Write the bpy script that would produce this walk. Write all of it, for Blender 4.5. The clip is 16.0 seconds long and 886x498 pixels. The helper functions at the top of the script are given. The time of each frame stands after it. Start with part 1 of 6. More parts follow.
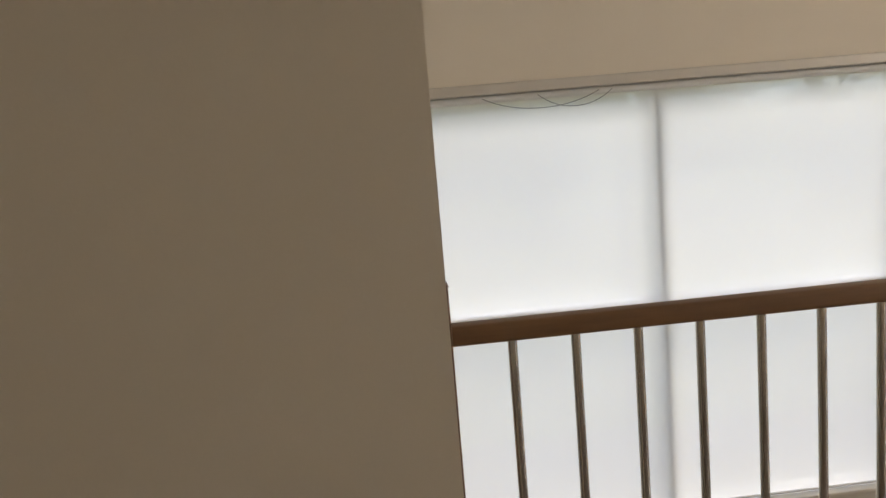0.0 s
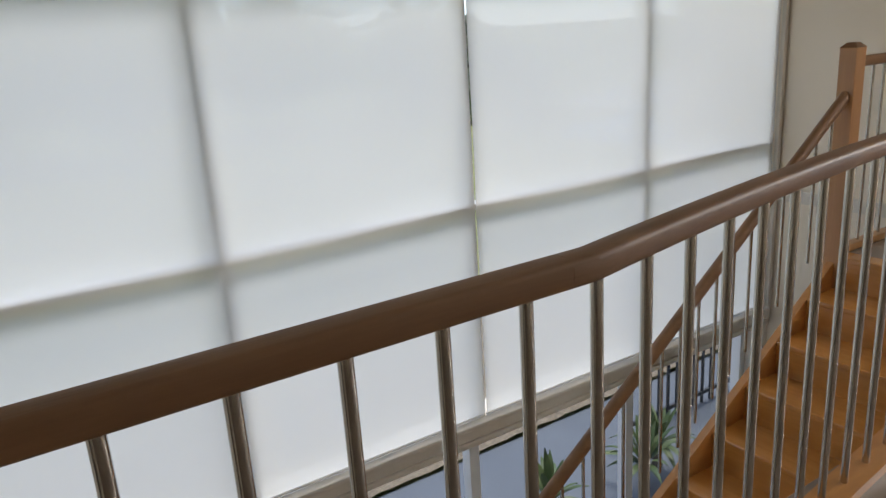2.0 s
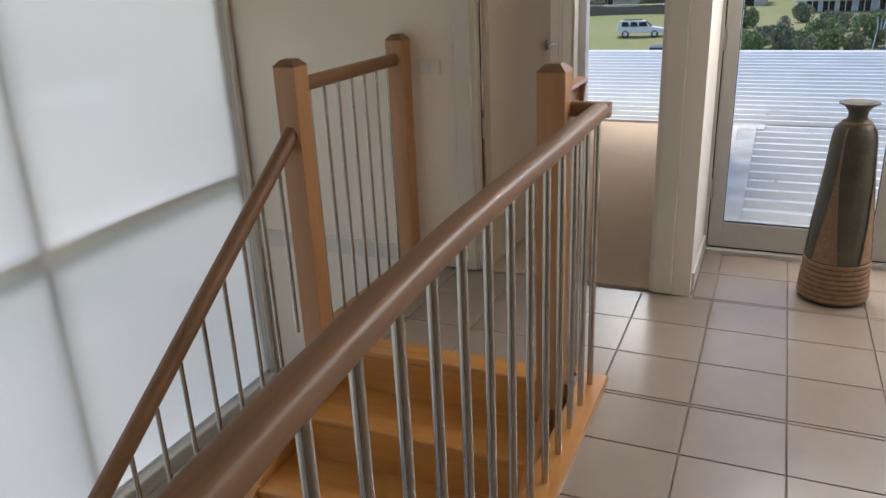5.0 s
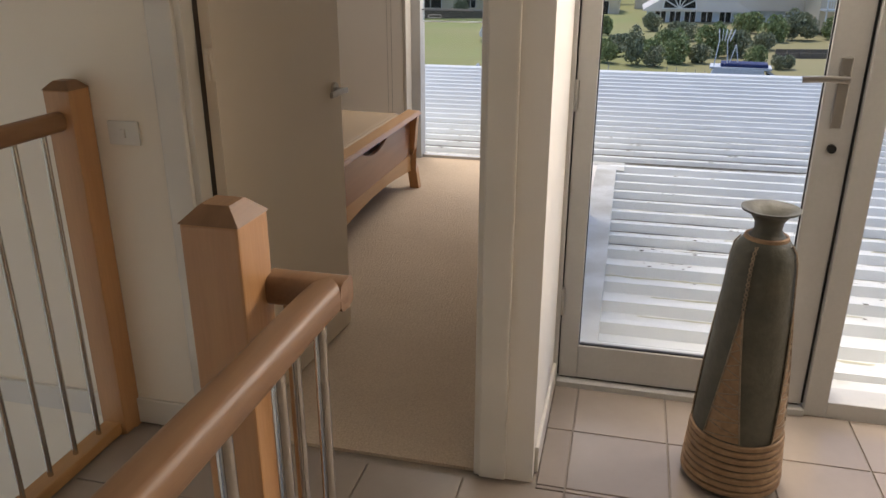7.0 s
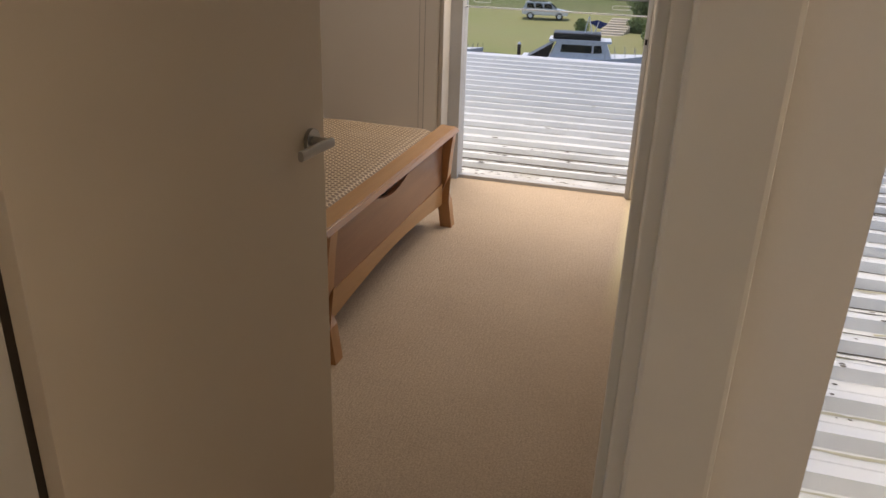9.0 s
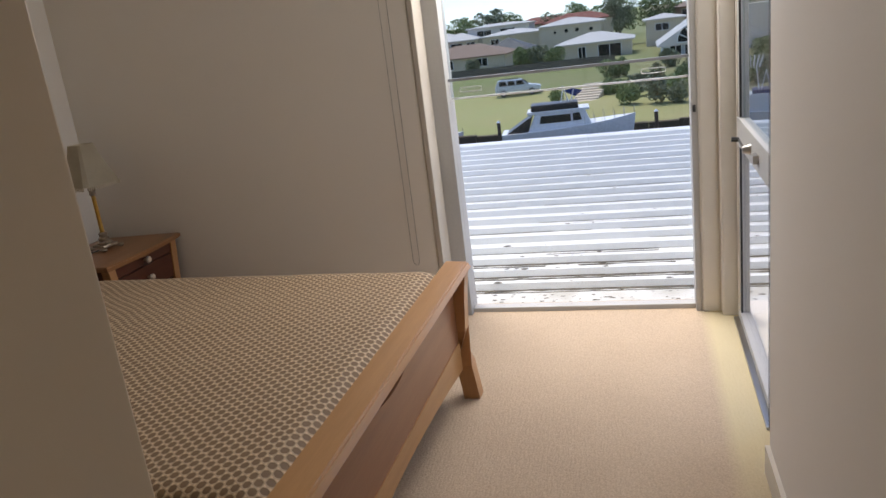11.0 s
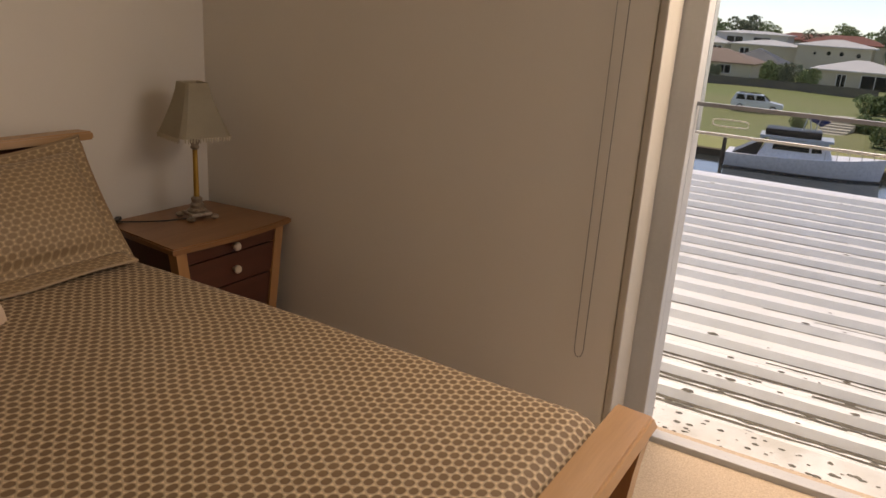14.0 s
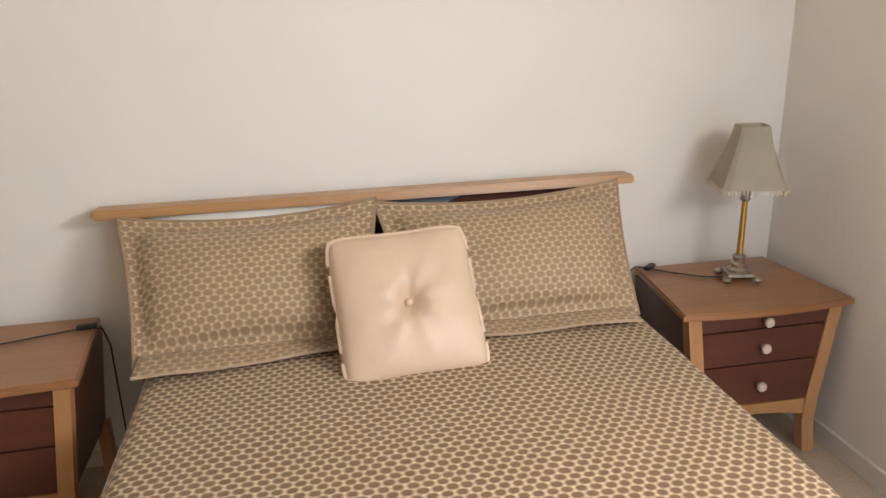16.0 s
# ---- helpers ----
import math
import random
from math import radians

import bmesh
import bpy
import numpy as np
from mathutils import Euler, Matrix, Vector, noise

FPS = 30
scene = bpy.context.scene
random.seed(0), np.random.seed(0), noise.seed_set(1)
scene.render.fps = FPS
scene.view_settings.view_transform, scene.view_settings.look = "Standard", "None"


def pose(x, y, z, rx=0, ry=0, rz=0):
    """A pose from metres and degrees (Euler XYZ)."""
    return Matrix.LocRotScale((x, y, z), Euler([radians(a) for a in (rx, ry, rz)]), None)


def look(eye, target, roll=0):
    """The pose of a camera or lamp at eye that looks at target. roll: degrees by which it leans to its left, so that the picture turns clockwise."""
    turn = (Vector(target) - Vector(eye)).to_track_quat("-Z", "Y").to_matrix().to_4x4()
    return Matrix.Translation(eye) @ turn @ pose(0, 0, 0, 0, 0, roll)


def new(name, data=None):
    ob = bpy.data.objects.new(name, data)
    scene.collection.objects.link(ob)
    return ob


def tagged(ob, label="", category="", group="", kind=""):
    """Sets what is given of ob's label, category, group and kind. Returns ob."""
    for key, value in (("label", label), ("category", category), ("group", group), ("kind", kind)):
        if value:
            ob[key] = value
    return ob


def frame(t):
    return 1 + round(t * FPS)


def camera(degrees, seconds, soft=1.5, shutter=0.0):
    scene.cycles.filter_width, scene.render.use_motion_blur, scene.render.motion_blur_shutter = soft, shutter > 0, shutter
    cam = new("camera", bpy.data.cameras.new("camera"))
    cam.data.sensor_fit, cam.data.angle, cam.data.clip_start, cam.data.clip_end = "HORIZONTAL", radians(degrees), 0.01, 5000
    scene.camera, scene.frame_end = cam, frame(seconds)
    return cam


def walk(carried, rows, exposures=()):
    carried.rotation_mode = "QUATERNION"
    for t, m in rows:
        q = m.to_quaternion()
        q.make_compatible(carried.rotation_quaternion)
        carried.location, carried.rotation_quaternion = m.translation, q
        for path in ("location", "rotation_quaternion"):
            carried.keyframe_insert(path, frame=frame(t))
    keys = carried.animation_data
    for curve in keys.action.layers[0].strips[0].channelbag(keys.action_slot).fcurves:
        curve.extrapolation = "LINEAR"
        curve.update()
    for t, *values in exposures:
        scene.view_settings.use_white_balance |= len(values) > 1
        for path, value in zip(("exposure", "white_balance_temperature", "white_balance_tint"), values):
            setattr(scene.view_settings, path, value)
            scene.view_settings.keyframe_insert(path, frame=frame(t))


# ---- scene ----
cam = camera(60.8, 16.0)
PATH = [
    (0, (-2.403, -1.973, 1.403), (-2.266, 0.001, 1.112), -4.9),
    (0.5, (-2.302, -1.748, 1.389), (-1.876, 0.173, 1.032), -4.8),
    (1, (-2.148, -1.539, 1.365), (-1.458, 0.288, 0.936), -4.3),
    (1.5, (-1.98, -1.356, 1.369), (-1.099, 0.366, 0.861), -3.7),
    (2, (-1.797, -1.16, 1.326), (-0.766, 0.459, 0.764), -3.7),
    (2.5, (-1.614, -1.041, 1.293), (-0.453, 0.472, 0.691), -3.7),
    (3, (-1.387, -0.935, 1.313), (-0.086, 0.449, 0.687), -3.8),
    (3.5, (-1.143, -0.856, 1.324), (0.288, 0.381, 0.674), -3.5),
    (4, (-0.854, -0.743, 1.349), (0.696, 0.33, 0.682), -3.2),
    (4.5, (-0.539, -0.685, 1.38), (1.106, 0.223, 0.693), -2.7),
    (5, (-0.213, -0.613, 1.409), (1.5, 0.15, 0.712), -2.5),
    (7.5, (1.505, -0.497, 1.441), (3.328, -0.089, 0.725), 0.9),
    (8, (1.838, -0.416, 1.413), (3.649, 0.004, 0.675), 2.5),
    (8.5, (2.116, -0.31, 1.426), (3.902, 0.157, 0.657), 3.4),
    (10.8, (3.37, 0.139, 1.341), (5.188, 0.731, 0.756), -7.3),
    (11, (3.468, 0.149, 1.35), (5.314, 0.681, 0.794), -7.1),
    (11.5, (3.696, 0.204, 1.331), (5.584, 0.613, 0.81), -4.5),
    (12, (3.885, 0.287, 1.326), (5.788, 0.635, 0.82), -1.7),
    (12.5, (4.103, 0.309, 1.321), (6.003, 0.661, 0.807), 1.2),
    (13, (4.293, 0.34, 1.322), (6.164, 0.796, 0.783), 3.1),
    (13.5, (4.459, 0.424, 1.329), (6.255, 1.093, 0.756), 3.9),
    (14, (4.535, 0.475, 1.341), (6.178, 1.443, 0.737), 3.7),
    (14.5, (4.673, 0.509, 1.346), (6.075, 1.789, 0.716), 3.2),
    (15, (4.789, 0.55, 1.328), (5.882, 2.094, 0.678), 2.3),
    (15.5, (4.904, 0.592, 1.341), (5.642, 2.333, 0.691), 0.8),
    (16, (5.046, 0.551, 1.425), (5.388, 2.42, 0.802), -1.5),
]
EXPO = [(0, 1.68, 7200, 14), (0.5, 1.44, 7050, 13), (1, 1.38, 6800, 12), (2, 1.37, 6700, 11), (3.5, 1.46, 6850, 13), (5, 1.34, 6600, 12), (7.5, 1.20, 7450, 15), (8.5, 1.12, 7850, 17), (10.8, 1.40, 6800, 14), (11.5, 1.1, 7200, 15), (12.5, 0.98, 7100, 14), (13, 0.92, 7200, 14), (13.5, 0.94, 7700, 17), (14.4, 1.5, 9500, 23), (14.8, 2.15, 7400, 15), (15.3, 2.72, 6700, 11), (16, 2.78, 6500, 11)]
walk(cam, [(t, look(e, g, r)) for t, e, g, r in PATH], EXPO)

# ---- light ----
world = bpy.data.worlds.new("world")
scene.world = world
world.use_nodes = True
_n = world.node_tree.nodes
_sky = _n.new("ShaderNodeTexSky")
_sky.sky_type, _sky.sun_disc = "NISHITA", False
_sky.sun_elevation, _sky.sun_rotation = radians(67), radians(60)
_sky.air_density, _sky.dust_density, _sky.ozone_density = 0.9, 0.0, 3.0
_l = world.node_tree.links
_co, _mp, _no, _mr, _bw, _mx = (_n.new("ShaderNode" + k) for k in ("TexCoord", "Mapping", "TexNoise", "MapRange", "RGBToBW", "Mix"))
_mp.inputs["Scale"].default_value = (1.6, 1.6, 7.0)
_no.inputs["Scale"].default_value, _no.inputs["Detail"].default_value = 1.8, 8
_mr.inputs["From Min"].default_value, _mr.inputs["From Max"].default_value = 0.36, 0.62
_mr.inputs["To Min"].default_value, _mr.inputs["To Max"].default_value = 0.20, 0.66
_mx.data_type = "RGBA"
_l.new(_co.outputs["Generated"], _mp.inputs[0])
_l.new(_mp.outputs[0], _no.inputs[0])
_l.new(_no.outputs[0], _mr.inputs[0])
_l.new(_sky.outputs[0], _bw.inputs[0])
_l.new(_mr.outputs[0], _mx.inputs[0])
_l.new(_sky.outputs[0], _mx.inputs[6])
_br = _n.new("ShaderNodeMath")
_br.operation = "MULTIPLY"
_br.inputs[1].default_value = 0.95
_l.new(_bw.outputs[0], _br.inputs[0])
_l.new(_br.outputs[0], _mx.inputs[7])
_bl = _n.new("ShaderNodeMix")
_bl.data_type, _bl.blend_type = "RGBA", "MULTIPLY"
_bl.inputs[0].default_value = 1.0
_bl.inputs[7].default_value = (0.61, 0.735, 0.92, 1)
_l.new(_mx.outputs[2], _bl.inputs[6])
_l.new(_bl.outputs[2], _n["Background"].inputs[0])
_n["Background"].inputs[1].default_value = 0.125
sun_data = bpy.data.lights.new("sun", "SUN")
sun_data.energy, sun_data.angle, sun_data.color = 1.25, radians(26), (1, 0.95, 0.86)
sun = new("sun", sun_data)
sun.matrix_world = look((0, 0, 30), (-0.35, -0.20, 29.05))


def window_light(name, x, y, z, w, h, target, watts, tint=(1, 0.965, 0.91)):
    """Skylight falling in at the head of a window."""
    d = bpy.data.lights.new(name, "AREA")
    d.shape, d.size, d.size_y, d.energy, d.color = "RECTANGLE", w, h, watts, tint
    o = new(name, d)
    o.matrix_world = look((x, y, z), target)
    return o


window_light("skylight_bedroom", 6.92, 0.50, 1.98, 0.95, 0.40, (5.75, 0.9, 0.0), 10.5)
window_light("skylight_side", 6.25, -0.33, 1.98, 0.75, 0.40, (5.9, 1.8, 0.5), 2.8)
window_light("skylight_door", 3.72, -1.6, 1.90, 1.8, 0.40, (0.5, -2.0, 0.2), 24)
window_light("skylight_stair", 0.35, 6.5, 4.3, 7.0, 2.4, (0.35, 1.9, 0.3), 114, (0.975, 0.985, 0.985))


# ---- materials ----
def mat(name, col, rough=0.6, metal=0.0, col2=None, scale=6.0, amount=0.5, stretch=(1, 1, 1), bump=0.0,
        bscale=80.0, fine=0.0, coat=0.0, spec=0.5, rand=0.0):
    """A principled material: two-scale colour variation between col and col2, a fine grain and a bump."""
    m = bpy.data.materials.new(name)
    m.use_nodes = True
    nt = m.node_tree
    N, L = nt.nodes, nt.links
    p = N["Principled BSDF"]
    p.inputs["Roughness"].default_value, p.inputs["Metallic"].default_value = rough, metal
    p.inputs["Coat Weight"].default_value = coat
    p.inputs["Specular IOR Level"].default_value = spec
    co = N.new("ShaderNodeTexCoord")
    mp = N.new("ShaderNodeMapping")
    mp.inputs["Scale"].default_value = stretch
    L.new(co.outputs["Object"], mp.inputs[0])
    c2 = col2 or tuple(c * 0.86 for c in col)
    n1 = N.new("ShaderNodeTexNoise")
    n1.inputs["Scale"].default_value, n1.inputs["Detail"].default_value = scale, 6
    L.new(mp.outputs[0], n1.inputs[0])
    ramp = N.new("ShaderNodeMapRange")
    ramp.inputs["From Min"].default_value, ramp.inputs["From Max"].default_value = 0.5 - 0.3 * amount, 0.5 + 0.3 * amount
    L.new(n1.outputs[0], ramp.inputs[0])
    mix = N.new("ShaderNodeMix")
    mix.data_type = "RGBA"
    mix.inputs[6].default_value, mix.inputs[7].default_value = (*col, 1), (*c2, 1)
    L.new(ramp.outputs[0], mix.inputs[0])
    last = mix.outputs[2]
    n2 = N.new("ShaderNodeTexNoise")
    n2.inputs["Scale"].default_value, n2.inputs["Detail"].default_value = bscale, 4
    L.new(mp.outputs[0], n2.inputs[0])
    if fine or rand:
        hs = N.new("ShaderNodeHueSaturation")
        mr = N.new("ShaderNodeMapRange")
        mr.inputs["To Min"].default_value, mr.inputs["To Max"].default_value = 1 - fine, 1 + fine
        L.new(n2.outputs[0], mr.inputs[0])
        val = mr.outputs[0]
        if rand:
            oi = N.new("ShaderNodeObjectInfo")
            mr2 = N.new("ShaderNodeMapRange")
            mr2.inputs["To Min"].default_value, mr2.inputs["To Max"].default_value = 1 - rand, 1 + rand
            L.new(oi.outputs["Random"], mr2.inputs[0])
            mu = N.new("ShaderNodeMath")
            mu.operation = "MULTIPLY"
            L.new(mr.outputs[0], mu.inputs[0])
            L.new(mr2.outputs[0], mu.inputs[1])
            val = mu.outputs[0]
        L.new(val, hs.inputs["Value"])
        L.new(last, hs.inputs["Color"])
        last = hs.outputs[0]
    L.new(last, p.inputs["Base Color"])
    if bump:
        b = N.new("ShaderNodeBump")
        b.inputs["Strength"].default_value, b.inputs["Distance"].default_value = bump, 0.004
        L.new(n2.outputs[0], b.inputs["Height"])
        L.new(b.outputs[0], p.inputs["Normal"])
    return m


def glass_mat(name, tint=(1, 1, 1), gloss=0.06):
    m = bpy.data.materials.new(name)
    m.use_nodes = True
    N, L = m.node_tree.nodes, m.node_tree.links
    N.remove(N["Principled BSDF"])
    tr, gl, mx, lw, pw = (N.new("ShaderNode" + k) for k in ("BsdfTransparent", "BsdfGlossy", "MixShader", "LayerWeight", "MapRange"))
    tr.inputs[0].default_value = (*tint, 1)
    gl.inputs["Roughness"].default_value = 0.02
    lw.inputs[0].default_value = 0.5
    pw.inputs["From Min"].default_value, pw.inputs["From Max"].default_value = 0.55, 1.0
    pw.inputs["To Min"].default_value, pw.inputs["To Max"].default_value = 0.02, 0.20
    L.new(lw.outputs["Facing"], pw.inputs[0])
    L.new(pw.outputs[0], mx.inputs[0])
    L.new(tr.outputs[0], mx.inputs[1])
    L.new(gl.outputs[0], mx.inputs[2])
    L.new(mx.outputs[0], N["Material Output"].inputs[0])
    return m


def blind_mat(name):
    """Sheer roller-blind weave: light comes through it, and a little of the view."""
    m = bpy.data.materials.new(name)
    m.use_nodes = True
    N, L = m.node_tree.nodes, m.node_tree.links
    p = N["Principled BSDF"]
    p.inputs["Base Color"].default_value = (0.8, 0.79, 0.76, 1)
    p.inputs["Roughness"].default_value = 0.9
    tl, tr = N.new("ShaderNodeBsdfTranslucent"), N.new("ShaderNodeBsdfTransparent")
    no = N.new("ShaderNodeTexNoise")
    no.inputs["Scale"].default_value, no.inputs["Detail"].default_value = 1.7, 5
    rp = N.new("ShaderNodeMix")
    rp.data_type = "RGBA"
    rp.inputs[6].default_value, rp.inputs[7].default_value = (0.86, 0.86, 0.83, 1), (0.8, 0.8, 0.765, 1)
    co = N.new("ShaderNodeTexCoord")
    L.new(co.outputs["Object"], no.inputs[0])
    L.new(no.outputs[0], rp.inputs[0])
    L.new(rp.outputs[2], tl.inputs[0])
    a, b = N.new("ShaderNodeMixShader"), N.new("ShaderNodeMixShader")
    a.inputs[0].default_value, b.inputs[0].default_value = 0.62, 0.065
    L.new(p.outputs[0], a.inputs[1])
    L.new(tl.outputs[0], a.inputs[2])
    L.new(a.outputs[0], b.inputs[1])
    L.new(tr.outputs[0], b.inputs[2])
    L.new(b.outputs[0], N["Material Output"].inputs[0])
    return m


def wood_mat(name, col, col2, axis, rough=0.38, coat=0.15):
    s = [9, 9, 9]
    s["xyz".index(axis)] = 0.7
    return mat(name, col, rough, 0, col2, scale=3.0, amount=1.0, stretch=s, bump=0.12, bscale=22, fine=0.10, coat=coat)


def weave_mat(name, dark, pale, pitch=0.034, gloss=0.68, tall=0.74):
    """Honeycomb jacquard: dark ovals in offset rows, pale ribs between them with small bright knots. Uses UV metres."""
    m = bpy.data.materials.new(name)
    m.use_nodes = True
    N, L = m.node_tree.nodes, m.node_tree.links
    p = N["Principled BSDF"]

    def op(kind, a, b=None):
        n = N.new("ShaderNodeMath")
        n.operation = kind
        for i, v in enumerate((a, b)):
            if v is None:
                continue
            if isinstance(v, (int, float)):
                n.inputs[i].default_value = v
            else:
                L.new(v, n.inputs[i])
        return n.outputs[0]

    uv = N.new("ShaderNodeUVMap")
    sp = N.new("ShaderNodeSeparateXYZ")
    L.new(uv.outputs[0], sp.inputs[0])
    wob = N.new("ShaderNodeTexNoise")   # slight pull of the cloth
    wob.inputs["Scale"].default_value, wob.inputs["Detail"].default_value = 5.0, 2
    L.new(uv.outputs[0], wob.inputs[0])
    pull = op("MULTIPLY", op("SUBTRACT", wob.outputs[0], 0.5), 0.9)
    u = op("ADD", op("DIVIDE", sp.outputs[0], pitch), pull)
    v = op("ADD", op("DIVIDE", sp.outputs[1], pitch * tall), op("MULTIPLY", pull, -0.7))

    def cell(du, dv):
        a = op("SUBTRACT", op("FRACT", op("ADD", u, du)), 0.5)
        b = op("MULTIPLY", op("SUBTRACT", op("FRACT", op("DIVIDE", op("ADD", v, dv), 2)), 0.5), 2)
        fa, fb = op("ABSOLUTE", a), op("ABSOLUTE", op("MULTIPLY", b, 0.84))
        six = op("MAXIMUM", op("MULTIPLY", fb, 1.05), op("ADD", op("MULTIPLY", fa, 0.92), op("MULTIPLY", fb, 0.42)))
        disc = op("SQRT", op("ADD", op("POWER", fa, 2.0), op("POWER", fb, 2.0)))
        return op("ADD", op("MULTIPLY", six, 0.55), op("MULTIPLY", disc, 0.45))

    d = op("MINIMUM", cell(0, 0), op("MULTIPLY", cell(0.5, 1), 1.06))
    ov = N.new("ShaderNodeMapRange")
    ov.inputs["From Min"].default_value, ov.inputs["From Max"].default_value = 0.335, 0.425
    L.new(d, ov.inputs[0])
    kn = N.new("ShaderNodeMapRange")
    kn.inputs["From Min"].default_value, kn.inputs["From Max"].default_value = 0.49, 0.54
    L.new(d, kn.inputs[0])
    m1, m2 = N.new("ShaderNodeMix"), N.new("ShaderNodeMix")
    m1.data_type = m2.data_type = "RGBA"
    m1.inputs[6].default_value, m1.inputs[7].default_value = (*dark, 1), (*pale, 1)
    m2.inputs[7].default_value = (*[min(1, c * 1.55) for c in pale], 1)
    L.new(ov.outputs[0], m1.inputs[0])
    L.new(kn.outputs[0], m2.inputs[0])
    L.new(m1.outputs[2], m2.inputs[6])
    nz = N.new("ShaderNodeTexNoise")
    nz.inputs["Scale"].default_value = 400
    L.new(uv.outputs[0], nz.inputs[0])
    hs, mr = N.new("ShaderNodeHueSaturation"), N.new("ShaderNodeMapRange")
    mr.inputs["To Min"].default_value, mr.inputs["To Max"].default_value = 0.78, 1.22
    L.new(nz.outputs[0], mr.inputs[0])
    L.new(mr.outputs[0], hs.inputs["Value"])
    L.new(m2.outputs[2], hs.inputs["Color"])
    L.new(hs.outputs[0], p.inputs["Base Color"])
    p.inputs["Roughness"].default_value = gloss
    p.inputs["Sheen Weight"].default_value = 0.1
    b = N.new("ShaderNodeBump")
    b.inputs["Strength"].default_value, b.inputs["Distance"].default_value = 0.5, 0.003
    L.new(ov.outputs[0], b.inputs["Height"])
    L.new(b.outputs[0], p.inputs["Normal"])
    return m


def carpet_mat(name, col, col2):
    """Looped wool carpet laid in fine ribs along x."""
    m = mat(name, col, 0.95, 0, col2, scale=2.5, amount=1.1, bump=0.7, bscale=170, fine=0.30, spec=0.15)
    N, L = m.node_tree.nodes, m.node_tree.links
    n, mp, co, b = (N.new("ShaderNode" + k) for k in ("TexNoise", "Mapping", "TexCoord", "Bump"))
    mp.inputs["Scale"].default_value = (26, 105, 26)
    n.inputs["Scale"].default_value, n.inputs["Detail"].default_value = 1.0, 2
    b.inputs["Strength"].default_value, b.inputs["Distance"].default_value = 0.6, 0.005
    old = [q for q in N if q.bl_idname == "ShaderNodeBump"][0]
    L.new(co.outputs["Object"], mp.inputs[0])
    L.new(mp.outputs[0], n.inputs[0])
    L.new(n.outputs[0], b.inputs["Height"])
    L.new(old.outputs[0], b.inputs["Normal"])
    L.new(b.outputs[0], N["Principled BSDF"].inputs["Normal"])
    return m


M_WALL = mat("wall_paint", (0.87, 0.795, 0.675), 0.75, 0, (0.84, 0.765, 0.645), scale=1.3, bump=0.06, bscale=170, fine=0.015)
M_WALL_BED = mat("bedroom_paint", (0.79, 0.745, 0.68), 0.75, 0, (0.765, 0.72, 0.655), scale=1.1, bump=0.06, bscale=170, fine=0.015)
M_CEIL = mat("ceiling_paint", (0.85, 0.83, 0.79), 0.85, bump=0.04, bscale=120)
M_TRIM = mat("gloss_trim", (0.70, 0.66, 0.59), 0.35, 0, (0.66, 0.62, 0.55), scale=4, bump=0.03)
M_DOOR = mat("door_paint", (0.70, 0.60, 0.47), 0.45, 0, (0.665, 0.57, 0.445), scale=1.5, bump=0.04, bscale=60)
M_WHITE = mat("white_powdercoat", (0.78, 0.79, 0.79), 0.35, 0, (0.70, 0.71, 0.70), scale=5, amount=0.8)
M_TILE = mat("floor_tile", (0.32, 0.265, 0.225), 0.27, 0, (0.28, 0.232, 0.195), scale=5, amount=0.9, bump=0.03, bscale=40, fine=0.05, rand=0.05)
M_GROUT = mat("grout", (0.27, 0.225, 0.185), 0.9, bump=0.3, bscale=200, fine=0.2)
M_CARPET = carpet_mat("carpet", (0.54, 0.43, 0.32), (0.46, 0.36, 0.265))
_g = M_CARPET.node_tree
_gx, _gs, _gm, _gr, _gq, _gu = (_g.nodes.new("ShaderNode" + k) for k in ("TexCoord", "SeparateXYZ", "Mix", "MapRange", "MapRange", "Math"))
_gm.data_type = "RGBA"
_gm.inputs[7].default_value = (0.66, 0.575, 0.36, 1)   # paler yellow strip by the side window
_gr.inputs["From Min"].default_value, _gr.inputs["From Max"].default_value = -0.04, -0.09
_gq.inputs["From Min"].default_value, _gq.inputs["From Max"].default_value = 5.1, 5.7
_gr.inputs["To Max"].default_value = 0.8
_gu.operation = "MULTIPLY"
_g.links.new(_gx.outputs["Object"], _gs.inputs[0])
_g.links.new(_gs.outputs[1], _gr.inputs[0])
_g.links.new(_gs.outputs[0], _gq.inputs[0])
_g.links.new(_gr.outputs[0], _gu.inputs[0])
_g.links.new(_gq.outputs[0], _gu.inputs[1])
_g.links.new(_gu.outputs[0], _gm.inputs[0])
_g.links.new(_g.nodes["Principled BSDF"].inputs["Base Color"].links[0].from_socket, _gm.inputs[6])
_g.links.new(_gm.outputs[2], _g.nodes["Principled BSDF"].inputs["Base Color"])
M_RAIL = wood_mat("rail_wood", (0.265, 0.140, 0.066), (0.185, 0.094, 0.045), "x", 0.48, 0.0)
M_OAK_X = wood_mat("ash_x", (0.47, 0.255, 0.105), (0.37, 0.19, 0.072), "x")
M_OAK_Y = wood_mat("ash_y", (0.50, 0.27, 0.115), (0.40, 0.20, 0.08), "y")
M_OAK_Z = wood_mat("ash_z", (0.50, 0.265, 0.115), (0.40, 0.195, 0.08), "z")
M_STAIR = wood_mat("stair_wood", (0.60, 0.285, 0.078), (0.47, 0.20, 0.05), "y", 0.24, 0.4)
M_STAIR_X = wood_mat("stair_wood_x", (0.58, 0.28, 0.088), (0.45, 0.20, 0.058), "x", 0.28, 0.3)
M_CHERRY = wood_mat("cherry_panel", (0.30, 0.135, 0.065), (0.22, 0.09, 0.042), "x")
